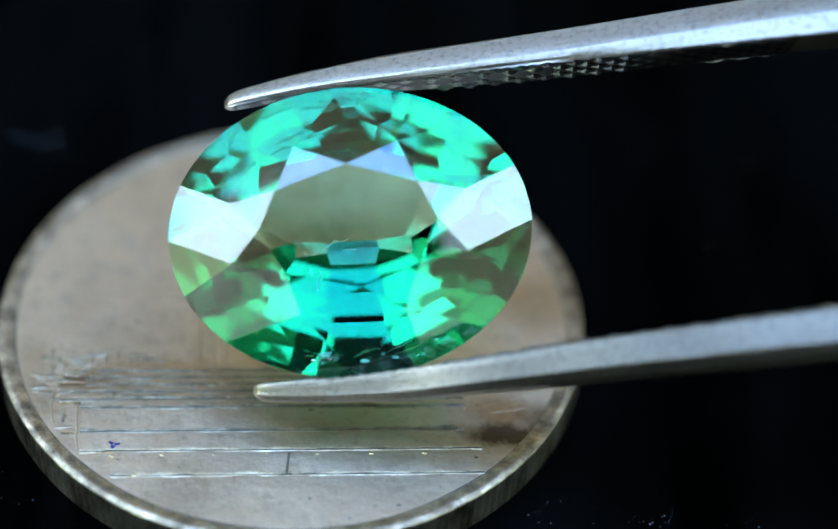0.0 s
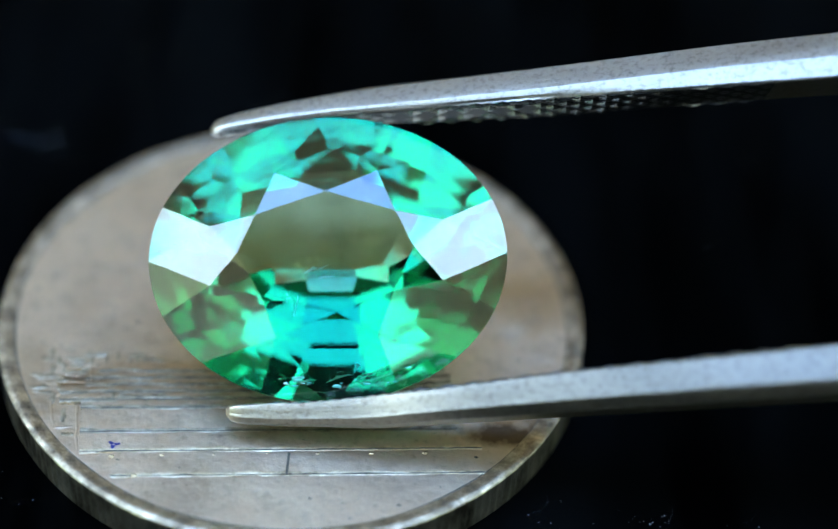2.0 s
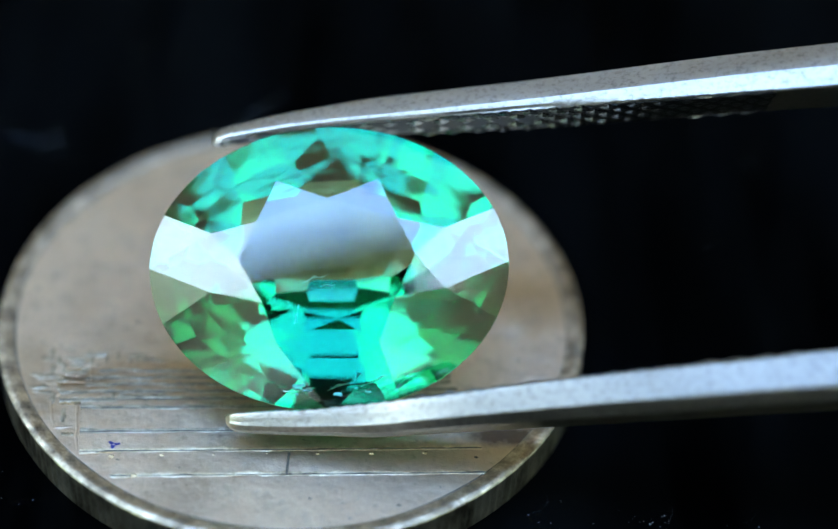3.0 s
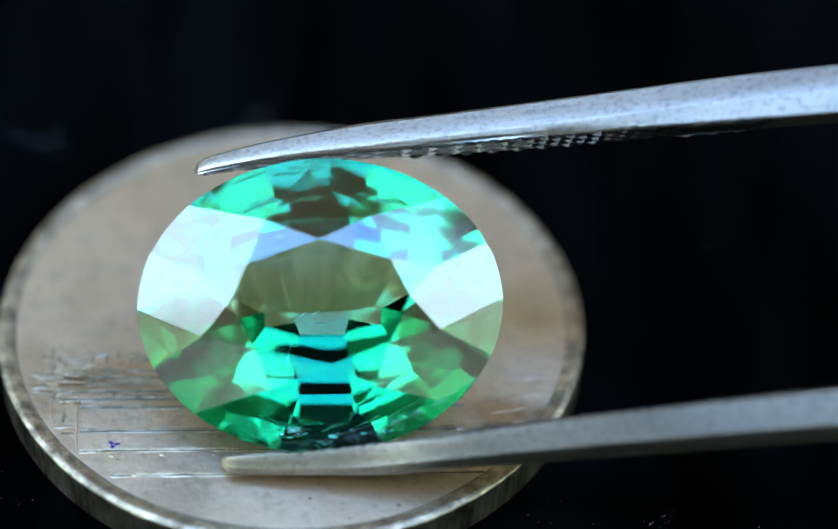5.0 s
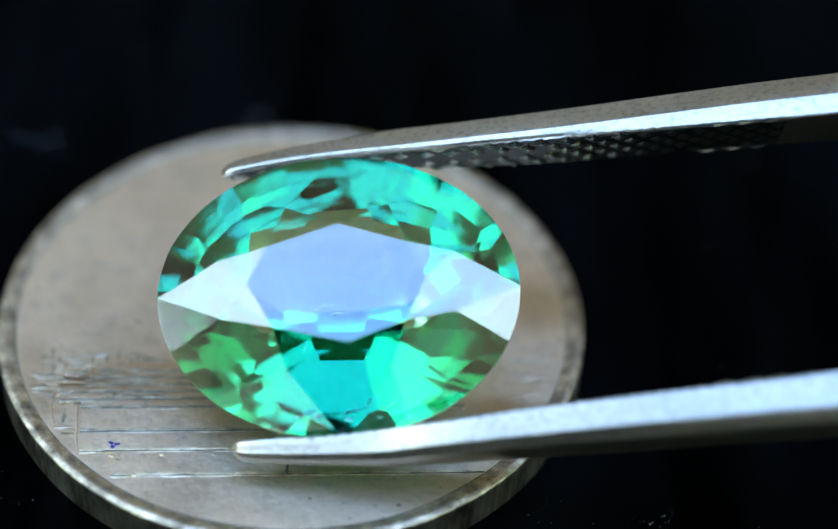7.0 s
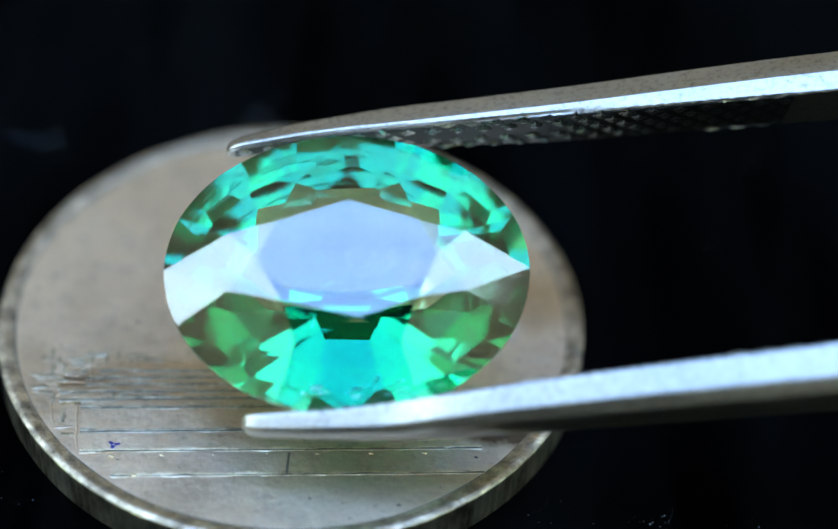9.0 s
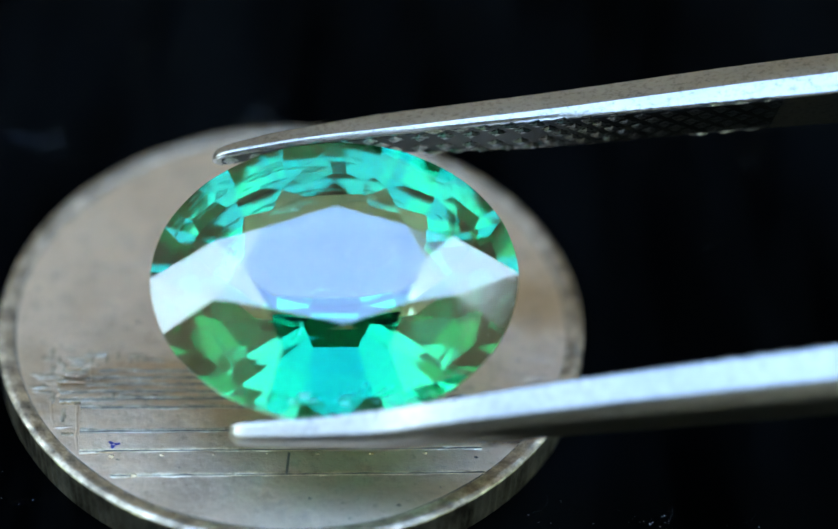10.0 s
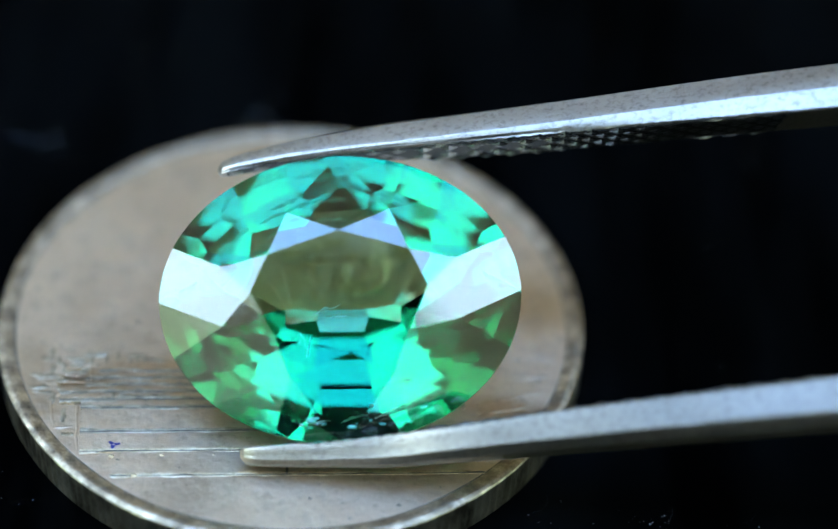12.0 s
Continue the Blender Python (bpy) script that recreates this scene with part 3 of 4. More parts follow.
def gemstone():
    bm = bmesh.new()
    n = 96
    top = [bm.verts.new((GA * math.cos(2 * math.pi * i / n), GB * math.sin(2 * math.pi * i / n), 3)) for i in range(n)]
    bot = [bm.verts.new((v.co.x, v.co.y, -6)) for v in top]
    bm.faces.new(top)
    bm.faces.new(bot[::-1])
    for i in range(n):
        j = (i + 1) % n
        bm.faces.new((top[i], bot[i], bot[j], top[j]))

    def rim(deg, z):
        return GA * math.cos(radians(deg)), GB * math.sin(radians(deg)), z + 0.21 * math.cos(radians(deg)) ** 8     # thicker girdle at the ends

    corner = [(2.80, 0.08), (2.24, 1.25), (0.05, 1.93), (-2.20, 1.22), (-2.78, 0), (-2.02, -1.40), (0.35, -1.97), (2.15, -1.32)]
    corner = [(x, y, GH) for x, y in corner]
    bezel = []
    for k in range(8):
        a = 45 * k
        g = Vector(rim(a, GIRDLE))
        bezel.append(plane3(corner[k], g, g + Vector((-GA * math.sin(radians(a)), GB * math.cos(radians(a)), 0))))
    apex = []                       # where neighbouring bezels meet, at the stars' outer tips
    for k in range(8):
        (p, n), (q, m) = bezel[k], bezel[(k + 1) % 8]
        at = np.linalg.solve(np.array([[*n], [*m], [0, 0, 1]]), np.array([n.dot(p), m.dot(q), GH * 0.76]))
        apex.append(Vector(at))
    cut(bm, (0, 0, GH), (0, 0, 1))
    for k in range(8):
        a = 45 * k
        cut(bm, *bezel[k])
        cut(bm, *plane3(corner[k], corner[(k + 1) % 8], apex[k]))              # star
        for b in (a, a + 22.5):
            cut(bm, *plane3(apex[k], rim(b, GIRDLE), rim(b + 22.5, GIRDLE)))   # upper girdle
    # rows of step facets below the girdle, steep first, down to a keel along the length
    rnd = random.Random(32)         # hand-cut: no two facets quite alike
    z, inset = -GIRDLE, 0.0
    for count, step, slope, first, ends, skew in ((20, 0.80, 48.0, 9, 1.5, -0.55), (14, 0.38, 47.5, 0, 3.3, 1.0), (14, 0.40, 43.2, 0, 3.3, 4.2), (14, 0.79, 38.5, 0, 1.3, 0.1), (12, 0.95, 35.3, 0, 4.7, -4.0), (12, 0.90, 32.3, 0, 4.0, -3.0), (8, 1.5, 28.3, 0, 0, 0)):
        for k in range(count):
            a = radians(90 + first + 360 * k / count + rnd.uniform(-1.0, 1.0))
            tilt = radians(slope + ends * math.cos(a) ** 2 + skew * math.sin(a) + rnd.uniform(-0.8, 0.8))
            out = Vector((math.cos(a) / GA, math.sin(a) / GB, 0)).normalized()
            at = Vector((GA * math.cos(a), GB * math.sin(a), 0)) - out * inset
            n = Vector((out.x * math.sin(tilt), out.y * math.sin(tilt), -math.cos(tilt)))
            cut(bm, (at.x, at.y, z), n)
        inset += step
        z -= step * math.tan(radians(slope))
    bmesh.ops.remove_doubles(bm, verts=bm.verts, dist=1e-5)
    bmesh.ops.recalc_face_normals(bm, faces=bm.faces)
    upper = [(f.normal.copy(), f.verts[0].co.copy()) for f in bm.faces if f.normal.z > 0.3]
    ob = part("gemstone", bm, GEM)
    # chips along the worn lower girdle, and a trail of fine specks
    rnd = random.Random(9)

    def on_crown(x, y):
        return min((n.dot(c) - n.x * x - n.y * y) / n.z for n, c in upper)

    for k in range(18):
        x = rnd.uniform(-1.5, 2.6)
        y = -GB * math.sqrt(1 - (x / GA) ** 2) + rnd.uniform(0.35, 0.95) * (1 - 0.15 * abs(x - 0.3))
        size, turn = rnd.uniform(0.05, 0.20), rnd.uniform(-0.5, 0.9)
        ch = bmesh.new()
        loop = []
        for i in range(6):
            a = turn + 2 * math.pi * i / 6
            px, py = x + size * rnd.uniform(0.5, 1.3) * math.cos(a), y + size * rnd.uniform(0.12, 0.35) * math.sin(a)
            loop.append(ch.verts.new((px, py, on_crown(px, py) + 0.006)))
        peak = ch.verts.new((x, y, on_crown(x, y) + rnd.uniform(0.02, 0.05)))
        for i in range(6):
            ch.faces.new((loop[i], loop[(i + 1) % 6], peak))
        part("chip", ch, rnd.choice((CHIP, GEM, CHIP_DARK, GEM)), ob, "small broken chip at the girdle")
    dots = bmesh.new()
    for k in range(22):
        t = k / 21
        x, y = -1.7 + 0.75 * t + rnd.gauss(0, 0.03), -0.35 - 1.5 * t + rnd.gauss(0, 0.05)
        bmesh.ops.create_icosphere(dots, subdivisions=1, radius=rnd.uniform(0.010, 0.024), matrix=Matrix.Translation((x, y, 0.6)))
    tagged(part("specks", dots, FEATHER, ob, "trail of pale specks inside the stone"), kind="stuff")
    # feathers and needles inside the stone
    rnd = random.Random(4)

    def shard(x, y, z, size, turn):
        sh = bmesh.new()
        vs = [sh.verts.new((x + size * (i / 5 - 0.5) * math.cos(turn) + 0.04 * rnd.random(), y + size * (i / 5 - 0.5) * math.sin(turn) + 0.10 * rnd.random(), z + 0.12 * rnd.random())) for i in range(6)]
        ws = [sh.verts.new((v.co.x + 0.05 * rnd.random(), v.co.y + 0.03 + 0.10 * rnd.random() * math.sin(math.pi * i / 5), v.co.z - 0.08)) for i, v in enumerate(vs)]
        us = [sh.verts.new((v.co.x, v.co.y + 0.02, v.co.z - 0.03)) for v in vs]
        for i in range(5):
            sh.faces.new((vs[i], vs[i + 1], ws[i + 1], ws[i]))
            sh.faces.new((ws[i], ws[i + 1], us[i + 1], us[i]))
            sh.faces.new((us[i], us[i + 1], vs[i + 1], vs[i]))
        part("inclusion", sh, FEATHER, ob, "pale feather inside the stone")

    for x, y, z, size, turn in ((-0.5, -0.35, -1.6, 0.9, 0.25), (-0.1, -0.62, -1.5, 0.5, 0.05), (-1.05, -1.5, -0.9, 0.35, 1.3), (0.3, -3.75, -0.35, 0.9, 0.3),
                                (1.3, -3.62, -0.4, 0.8, 0.35), (-0.8, -3.9, -0.35, 0.7, 0.1), (0.8, -3.4, -0.5, 0.3, 0.9), (-1.2, 1.9, -0.3, 0.25, 0.2)):
        shard(x, y, z, size, turn)
    return tagged(ob, "oval mixed-cut green-blue gemstone held by its girdle in steel tweezers", "gemstone")


GEMSTONE = gemstone()


# ---- tweezers ----
# stations along an arm: x, inner face, middle depth, half width, front height, full height, slope of the inner face
UPPER = [(-3.95, 4.34, -0.71, 0.26, 0.14, 0.42, 0), (-3.7, 4.38, -0.70, 0.33, 0.16, 0.49, 0), (-2.5, 4.55, -0.64, 0.45, 0.18, 0.64, 0), (0.0, 4.72, -0.52, 0.66, 0.25, 0.90, 0),
         (1.2, 4.77, -0.44, 0.75, 0.25, 1.02, 0), (3.9, 4.84, -0.20, 0.92, 0.31, 1.15, 0), (6.5, 4.92, 0.0, 1.06, 0.38, 1.27, 0),
         (13.4, 5.08, 0.94, 1.28, 0.60, 1.60, -0.05), (18, 5.17, 1.6, 1.45, 0.66, 1.72, -0.05), (45, 5.4, 5.0, 2.6, 0.9, 2.2, 0), (80, 4.6, 9.5, 3.8, 1.0, 2.0, 0), (115, 3.04, 14.0, 4.0, 0.9, 1.5, 0)]
LOWER = [(-3.28, -4.66, -0.19, 0.30, 0.29, 0.44, 0.0), (-3.0, -4.67, -0.18, 0.37, 0.35, 0.52, 0.05), (-2.0, -4.69, -0.12, 0.47, 0.42, 0.60, 0.15), (0.0, -4.68, 0.0, 0.62, 0.50, 0.70, 0.2),
         (1.35, -4.60, 0.10, 0.74, 0.58, 0.84, 0.2), (3.0, -4.43, 0.36, 0.90, 0.66, 0.96, 0.10), (6.2, -4.06, 0.75, 1.10, 0.84, 1.22, 0.02),
         (14.1, -3.43, 1.85, 1.36, 1.10, 1.58, -0.03), (18, -3.17, 2.4, 1.5, 1.20, 1.70, -0.04), (45, -1.7, 5.4, 2.6, 1.5, 2.1, 0), (80, 0.6, 9.7, 3.8, 1.3, 1.9, 0), (115, 2.96, 14.0, 4.0, 0.9, 1.5, 0)]


def arm_at(stations, x):
    cols = list(zip(*stations))
    return [smooth_at(cols[0], c, x) for c in cols[1:]]


def arm(stations, side, name, parent):
    bm = bmesh.new()
    x0, x1 = stations[0][0], stations[-1][0]
    xs = [x0 + 0.02] + [x0 + 0.15 * i for i in range(1, 12)] + list(np.arange(x0 + 2, 14.6, 0.1)) + list(np.arange(15, 19, 0.5)) + list(np.arange(20, x1, 5)) + [x1]
    rings = []
    for x in xs:
        yi, zc, hw, fh, ah, sl = arm_at(stations, x)
        if x < x0 + 0.25:                     # the rounded end
            k = math.sqrt(max(0.15, 1 - ((x0 + 0.25 - x) / 0.27) ** 2))
            yi, hw, fh, ah = yi + side * ah * 0.35 * (1 - k), hw * k, fh * k, ah * k
        e = min(0.06, hw * 0.2)               # eased edges
        prof = [(-sl * (hw - e), -(hw - e)), (sl * (hw - e), hw - e), (sl * hw + side * e, hw), (sl * hw + side * e * 1.5, hw)]
        tooth = side * ((0.05 if side > 0 else 0.075) if -1.2 < x < 14.3 else 0.0) * abs(((x / 0.40) % 1.0) * 2 - 1) * (0.7 + 0.5 * noise.noise((x * 2.0, side, 0)))
        soft = max(0.0, min(1.0, (x - x0 - 1.5) / 14.0))     # the ends are ground round, the shank stays flat
        drop = (0.20 if side > 0 else 0.0) * hw * (1 - soft * soft * (3 - 2 * soft))
        prof[2], prof[3] = (prof[2][0], prof[2][1] - drop), (prof[3][0], prof[3][1] - drop * 0.85)
        prof[1], prof[2] = (prof[1][0] + tooth, prof[1][1]), (prof[2][0] + tooth, prof[2][1])
        rel = fh
        fall = 0.0 if side > 0 else 0.13 * rel * (1 - 1.1 * soft)              # the lower arm's front leans outward
        prof.append((side * rel * 0.45, hw - drop * 0.15 - fall * 0.2))
        prof.append((side * (rel - e * 1.4), hw - fall))
        prof.append((side * (rel - e * 0.4), hw - fall))
        back = []
        # the upper arm's back is a flat bevel that rounds over at its rear edge, the lower one's is rounder
        for k, z in ((0.06, 0.99), (0.45, 0.90), (0.82, 0.80), (0.95, 0.3), (1.0, 0.0)):
            y = rel + k * (ah - rel)
            if side > 0:
                high = hw * z if k > 0.9 else hw - 0.53 * k * (ah - rel)
            else:
                high = hw * (z if k > 0.9 else 1.0 - 0.33 * k) - fall * min(1.0, z * 1.2)
            prof.append((side * y, high))
            if z:
                back.append((side * y, -hw * z))
        prof.extend(back[::-1])
        prof.append((side * (rel - e * 0.4), -hw))
        prof.append((side * (rel - e * 1.4), -hw))
        prof.append((-sl * hw + side * e * 1.5, -hw))
        prof.append((-sl * hw + side * e, -hw))
        rings.append([bm.verts.new((x, yi + y, zc + z)) for y, z in prof])
    m = len(rings[0])
    for a, b in zip(rings, rings[1:]):
        for i in range(m):
            j = (i + 1) % m
            bm.faces.new((a[i], a[j], b[j], b[i]))
    bm.faces.new(rings[0])
    bm.faces.new(rings[-1][::-1])
    bmesh.ops.recalc_face_normals(bm, faces=bm.faces)
    ob = part(name, bm, STEEL, parent, sharp=17)
    # the serrated pad on the inner face: a thin bed, darkened as shade, and small diamonds in staggered rows
    bm = bmesh.new()
    bed = []
    for x in np.arange(x0 + 0.3, 14.35, 0.35):
        yi, zc, hw, fh, ah, sl = arm_at(stations, x)
        bed.append([bm.verts.new((x, yi + sl * z - side * d, zc + z)) for z, d in ((-hw + 0.14, -0.02), (-hw + 0.14, 0.012), (hw - 0.14, 0.012), (hw - 0.14, -0.02))])
    for p, q in zip(bed, bed[1:]):
        for m in range(3):
            bm.faces.new((p[m], p[m + 1], q[m + 1], q[m]))
    bmesh.ops.recalc_face_normals(bm, faces=bm.faces)
    part("serrated_pad", bm, BED, ob, "dull gripping face coloured dark as shade, with worn diamond teeth")
    # one tooth: a low blunt pyramid on a diamond foot, shared by all that follow
    bm = bmesh.new()
    base = [(1, 0), (0, 1), (-1, 0), (0, -1)]
    lo = [bm.verts.new((a, -0.25, b)) for a, b in base]
    hi = [bm.verts.new((a * 0.25, 1.0, b * 0.25)) for a, b in base]
    for k in range(4):
        bm.faces.new((lo[k], lo[(k + 1) % 4], hi[(k + 1) % 4], hi[k]))
    bm.faces.new(hi)
    bmesh.ops.recalc_face_normals(bm, faces=bm.faces)
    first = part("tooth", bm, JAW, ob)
    shape, used = first.data, False
    px, pz = 0.83, 0.80
    for i in range(int((14.2 - x0) / (px / 2))):
        x = x0 + 0.5 + i * px / 2
        yi, zc, hw, fh, ah, sl = arm_at(stations, x)
        for j in range(-3, 4):
            z = (j + (0.5 if i % 2 else 0)) * pz
            if abs(z) > hw - 0.02 or (2.0 < x < 7.2 and abs(z) < 0.3):     # worn smooth along the middle
                continue
            rx, rz = px * 0.47, min(pz * 0.47, hw - abs(z) + (0.03 if side > 0 else -0.02))
            if rz < 0.06:
                continue
            tall = 0.06 if x > 9 else (0.095 if side > 0 else 0.06) if x > 2.4 else 0.045
            ob_tooth = new("tooth", shape) if used else first
            used = True
            ob_tooth.parent = ob
            ob_tooth.matrix_local = Matrix.Translation((x * MM, (yi + sl * z) * MM, (zc + z) * MM)) @ Matrix.Diagonal((rx, -side * tall, rz, 1))
    return ob


def tweezers():
    ob = tagged(new("tweezers"), "steel gem tweezers with knurled jaws gripping the gemstone", "tweezers")
    arm(UPPER, 1, "arm", ob)
    arm(LOWER, -1, "arm", ob)
    bm = bmesh.new()
    box(bm, 100, 114.5, 1.3, 4.7, 9.6, 18.2, 0.3)
    part("joint", bm, STEEL, ob)
    return ob


TWEEZERS = tweezers()


# ---- what the hand-held tweezers do: roll about their length, lift and sink; the stone turns a little in their grip ----
HELD = [
    (0.0, pose(0.00196, -0.00168, 0.00697, 38.39, -5.61, 4.36)),
    (0.2, pose(0.00166, -0.00174, 0.00660, 44.82, -5.45, 4.06)),
    (0.3, pose(0.00151, -0.00207, 0.00647, 44.92, -5.23, 4.21)),
    (0.4, pose(0.00116, -0.00226, 0.00634, 38.49, -5.56, 4.69)),
    (0.5, pose(0.00115, -0.00252, 0.00630, 37.97, -4.85, 4.42)),
    (0.6, pose(0.00117, -0.00238, 0.00623, 33.38, -4.46, 4.08)),
    (0.7, pose(0.00076, -0.00210, 0.00631, 27.59, -4.38, 4.03)),
    (0.8, pose(0.00068, -0.00175, 0.00647, 24.26, -4.52, 4.19)),
    (0.9, pose(0.00072, -0.00188, 0.00613, 27.98, -4.31, 4.02)),
    (1.0, pose(0.00069, -0.00163, 0.00618, 32.97, -3.99, 3.76)),
    (1.1, pose(0.00082, -0.00183, 0.00610, 35.65, -3.85, 3.86)),
    (1.2, pose(0.00097, -0.00176, 0.00582, 37.67, -4.14, 3.72)),
    (1.3, pose(0.00107, -0.00187, 0.00601, 38.19, -3.94, 4.00)),
    (1.4, pose(0.00109, -0.00174, 0.00599, 44.74, -3.64, 3.66)),
    (1.5, pose(0.00118, -0.00215, 0.00627, 44.30, -3.35, 4.33)),
    (1.6, pose(0.00113, -0.00175, 0.00571, 44.67, -3.89, 3.34)),
    (1.7, pose(0.00117, -0.00179, 0.00585, 38.07, -4.18, 3.43)),
    (1.8, pose(0.00117, -0.00164, 0.00570, 37.84, -4.56, 3.09)),
    (1.9, pose(0.00121, -0.00172, 0.00584, 35.37, -4.66, 3.19)),
    (2.0, pose(0.00127, -0.00165, 0.00570, 36.49, -4.55, 2.48)),
    (2.1, pose(0.00127, -0.00157, 0.00576, 33.77, -4.87, 2.89)),
    (2.2, pose(0.00127, -0.00158, 0.00574, 32.77, -4.38, 2.52)),
    (2.3, pose(0.00125, -0.00147, 0.00584, 30.27, -4.30, 2.54)),
    (2.4, pose(0.00121, -0.00143, 0.00585, 28.60, -4.13, 2.48)),
    (2.5, pose(0.00128, -0.00149, 0.00577, 25.70, -3.88, 2.34)),
    (2.6, pose(0.00143, -0.00169, 0.00563, 32.38, -3.77, 2.22)),
    (2.7, pose(0.00141, -0.00187, 0.00552, 35.22, -4.22, 2.63)),
    (4.3, pose(0.00120, -0.00204, 0.00634, 22.33, -3.80, 1.84)),
    (4.4, pose(0.00136, -0.00246, 0.00597, 25.78, -4.17, 2.17)),
    (4.5, pose(0.00132, -0.00284, 0.00563, 28.99, -4.50, 2.46)),
    (4.6, pose(0.00129, -0.00304, 0.00550, 32.79, -4.36, 3.04)),
    (4.7, pose(0.00129, -0.00322, 0.00538, 37.15, -3.85, 3.27)),
    (4.8, pose(0.00124, -0.00340, 0.00544, 39.41, -3.92, 4.27)),
    (4.9, pose(0.00120, -0.00348, 0.00552, 39.55, -3.57, 4.76)),
    (5.0, pose(0.00118, -0.00344, 0.00537, 40.27, -3.17, 4.75)),
    (5.1, pose(0.00127, -0.00332, 0.00538, 36.20, -2.61, 4.33)),
    (5.2, pose(0.00139, -0.00313, 0.00546, 30.30, -2.21, 4.05)),
    (5.3, pose(0.00141, -0.00274, 0.00575, 25.04, -1.55, 3.54)),
    (5.4, pose(0.00144, -0.00242, 0.00596, 20.56, -1.14, 3.26)),
    (5.5, pose(0.00150, -0.00224, 0.00602, 16.54, -0.46, 2.73)),
    (5.6, pose(0.00167, -0.00208, 0.00623, 12.35, -0.32, 2.25)),
    (5.7, pose(0.00170, -0.00247, 0.00586, 15.81, -0.88, 2.44)),
    (5.8, pose(0.00160, -0.00278, 0.00558, 24.40, -2.50, 3.62)),
    (5.9, pose(0.00161, -0.00291, 0.00548, 31.66, -3.38, 4.12)),
    (6.0, pose(0.00167, -0.00294, 0.00549, 37.30, -3.75, 4.13)),
    (6.1, pose(0.00164, -0.00319, 0.00565, 39.30, -3.87, 4.50)),
    (6.2, pose(0.00162, -0.00355, 0.00595, 40.02, -3.67, 4.89)),
    (6.3, pose(0.00158, -0.00359, 0.00580, 45.02, -4.20, 4.95)),
    (6.4, pose(0.00159, -0.00362, 0.00598, 47.62, -4.35, 5.07)),
    (6.5, pose(0.00155, -0.00394, 0.00592, 47.02, -4.58, 5.35)),
    (6.6, pose(0.00162, -0.00380, 0.00581, 45.01, -4.44, 4.87)),
    (6.7, pose(0.00160, -0.00363, 0.00573, 39.31, -4.49, 4.59)),
    (6.8, pose(0.00167, -0.00340, 0.00550, 36.42, -4.46, 3.93)),
    (6.9, pose(0.00174, -0.00321, 0.00538, 32.82, -4.36, 3.41)),
    (7.0, pose(0.00172, -0.00293, 0.00536, 28.42, -4.72, 3.32)),
    (7.1, pose(0.00162, -0.00298, 0.00534, 25.97, -4.31, 3.10)),
    (7.2, pose(0.00162, -0.00295, 0.00540, 23.33, -4.05, 3.03)),
    (8.8, pose(0.00170, -0.00281, 0.00605, 18.44, -1.86, 3.77)),
    (8.9, pose(0.00197, -0.00260, 0.00630, 20.27, -1.50, 3.61)),
    (9.0, pose(0.00196, -0.00274, 0.00619, 26.63, -1.72, 4.00)),
    (9.1, pose(0.00195, -0.00292, 0.00612, 32.29, -2.20, 4.69)),
    (9.2, pose(0.00202, -0.00304, 0.00612, 36.99, -2.06, 4.79)),
    (9.3, pose(0.00197, -0.00329, 0.00603, 39.13, -2.27, 5.29)),
    (9.4, pose(0.00196, -0.00354, 0.00614, 39.62, -2.21, 5.80)),
    (9.5, pose(0.00188, -0.00369, 0.00577, 41.09, -2.72, 6.10)),
    (9.6, pose(0.00170, -0.00396, 0.00567, 39.31, -2.50, 5.96)),
    (9.7, pose(0.00159, -0.00388, 0.00557, 37.54, -2.62, 5.67)),
    (9.8, pose(0.00159, -0.00361, 0.00587, 36.13, -2.55, 5.44)),
    (9.9, pose(0.00154, -0.00347, 0.00602, 31.61, -2.24, 4.97)),
    (10.0, pose(0.00160, -0.00320, 0.00630, 26.01, -1.98, 4.55)),
    (10.1, pose(0.00150, -0.00305, 0.00636, 22.08, -1.79, 4.33)),
    (10.2, pose(0.00150, -0.00260, 0.00673, 26.00, -1.67, 4.19)),
    (10.3, pose(0.00183, -0.00336, 0.00583, 28.09, -1.95, 4.43)),
    (10.4, pose(0.00172, -0.00322, 0.00588, 31.11, -2.61, 5.02)),
    (10.5, pose(0.00182, -0.00314, 0.00587, 35.42, -2.69, 5.07)),
    (10.6, pose(0.00183, -0.00321, 0.00593, 39.45, -2.90, 5.12)),
    (10.8, pose(0.00177, -0.00326, 0.00585, 39.73, -3.45, 4.96)),
    (11.0, pose(0.00171, -0.00276, 0.00586, 31.33, -3.68, 3.88)),
    (11.2, pose(0.00171, -0.00276, 0.00583, 30.48, -3.44, 3.92)),
    (11.3, pose(0.00172, -0.00291, 0.00565, 29.25, -3.61, 4.21)),
    (11.5, pose(0.00171, -0.00314, 0.00538, 35.83, -3.72, 4.60)),
    (11.8, pose(0.00163, -0.00309, 0.00517, 39.10, -4.02, 4.34)),
    (12.0, pose(0.00177, -0.00290, 0.00518, 34.84, -4.08, 3.96)),
]
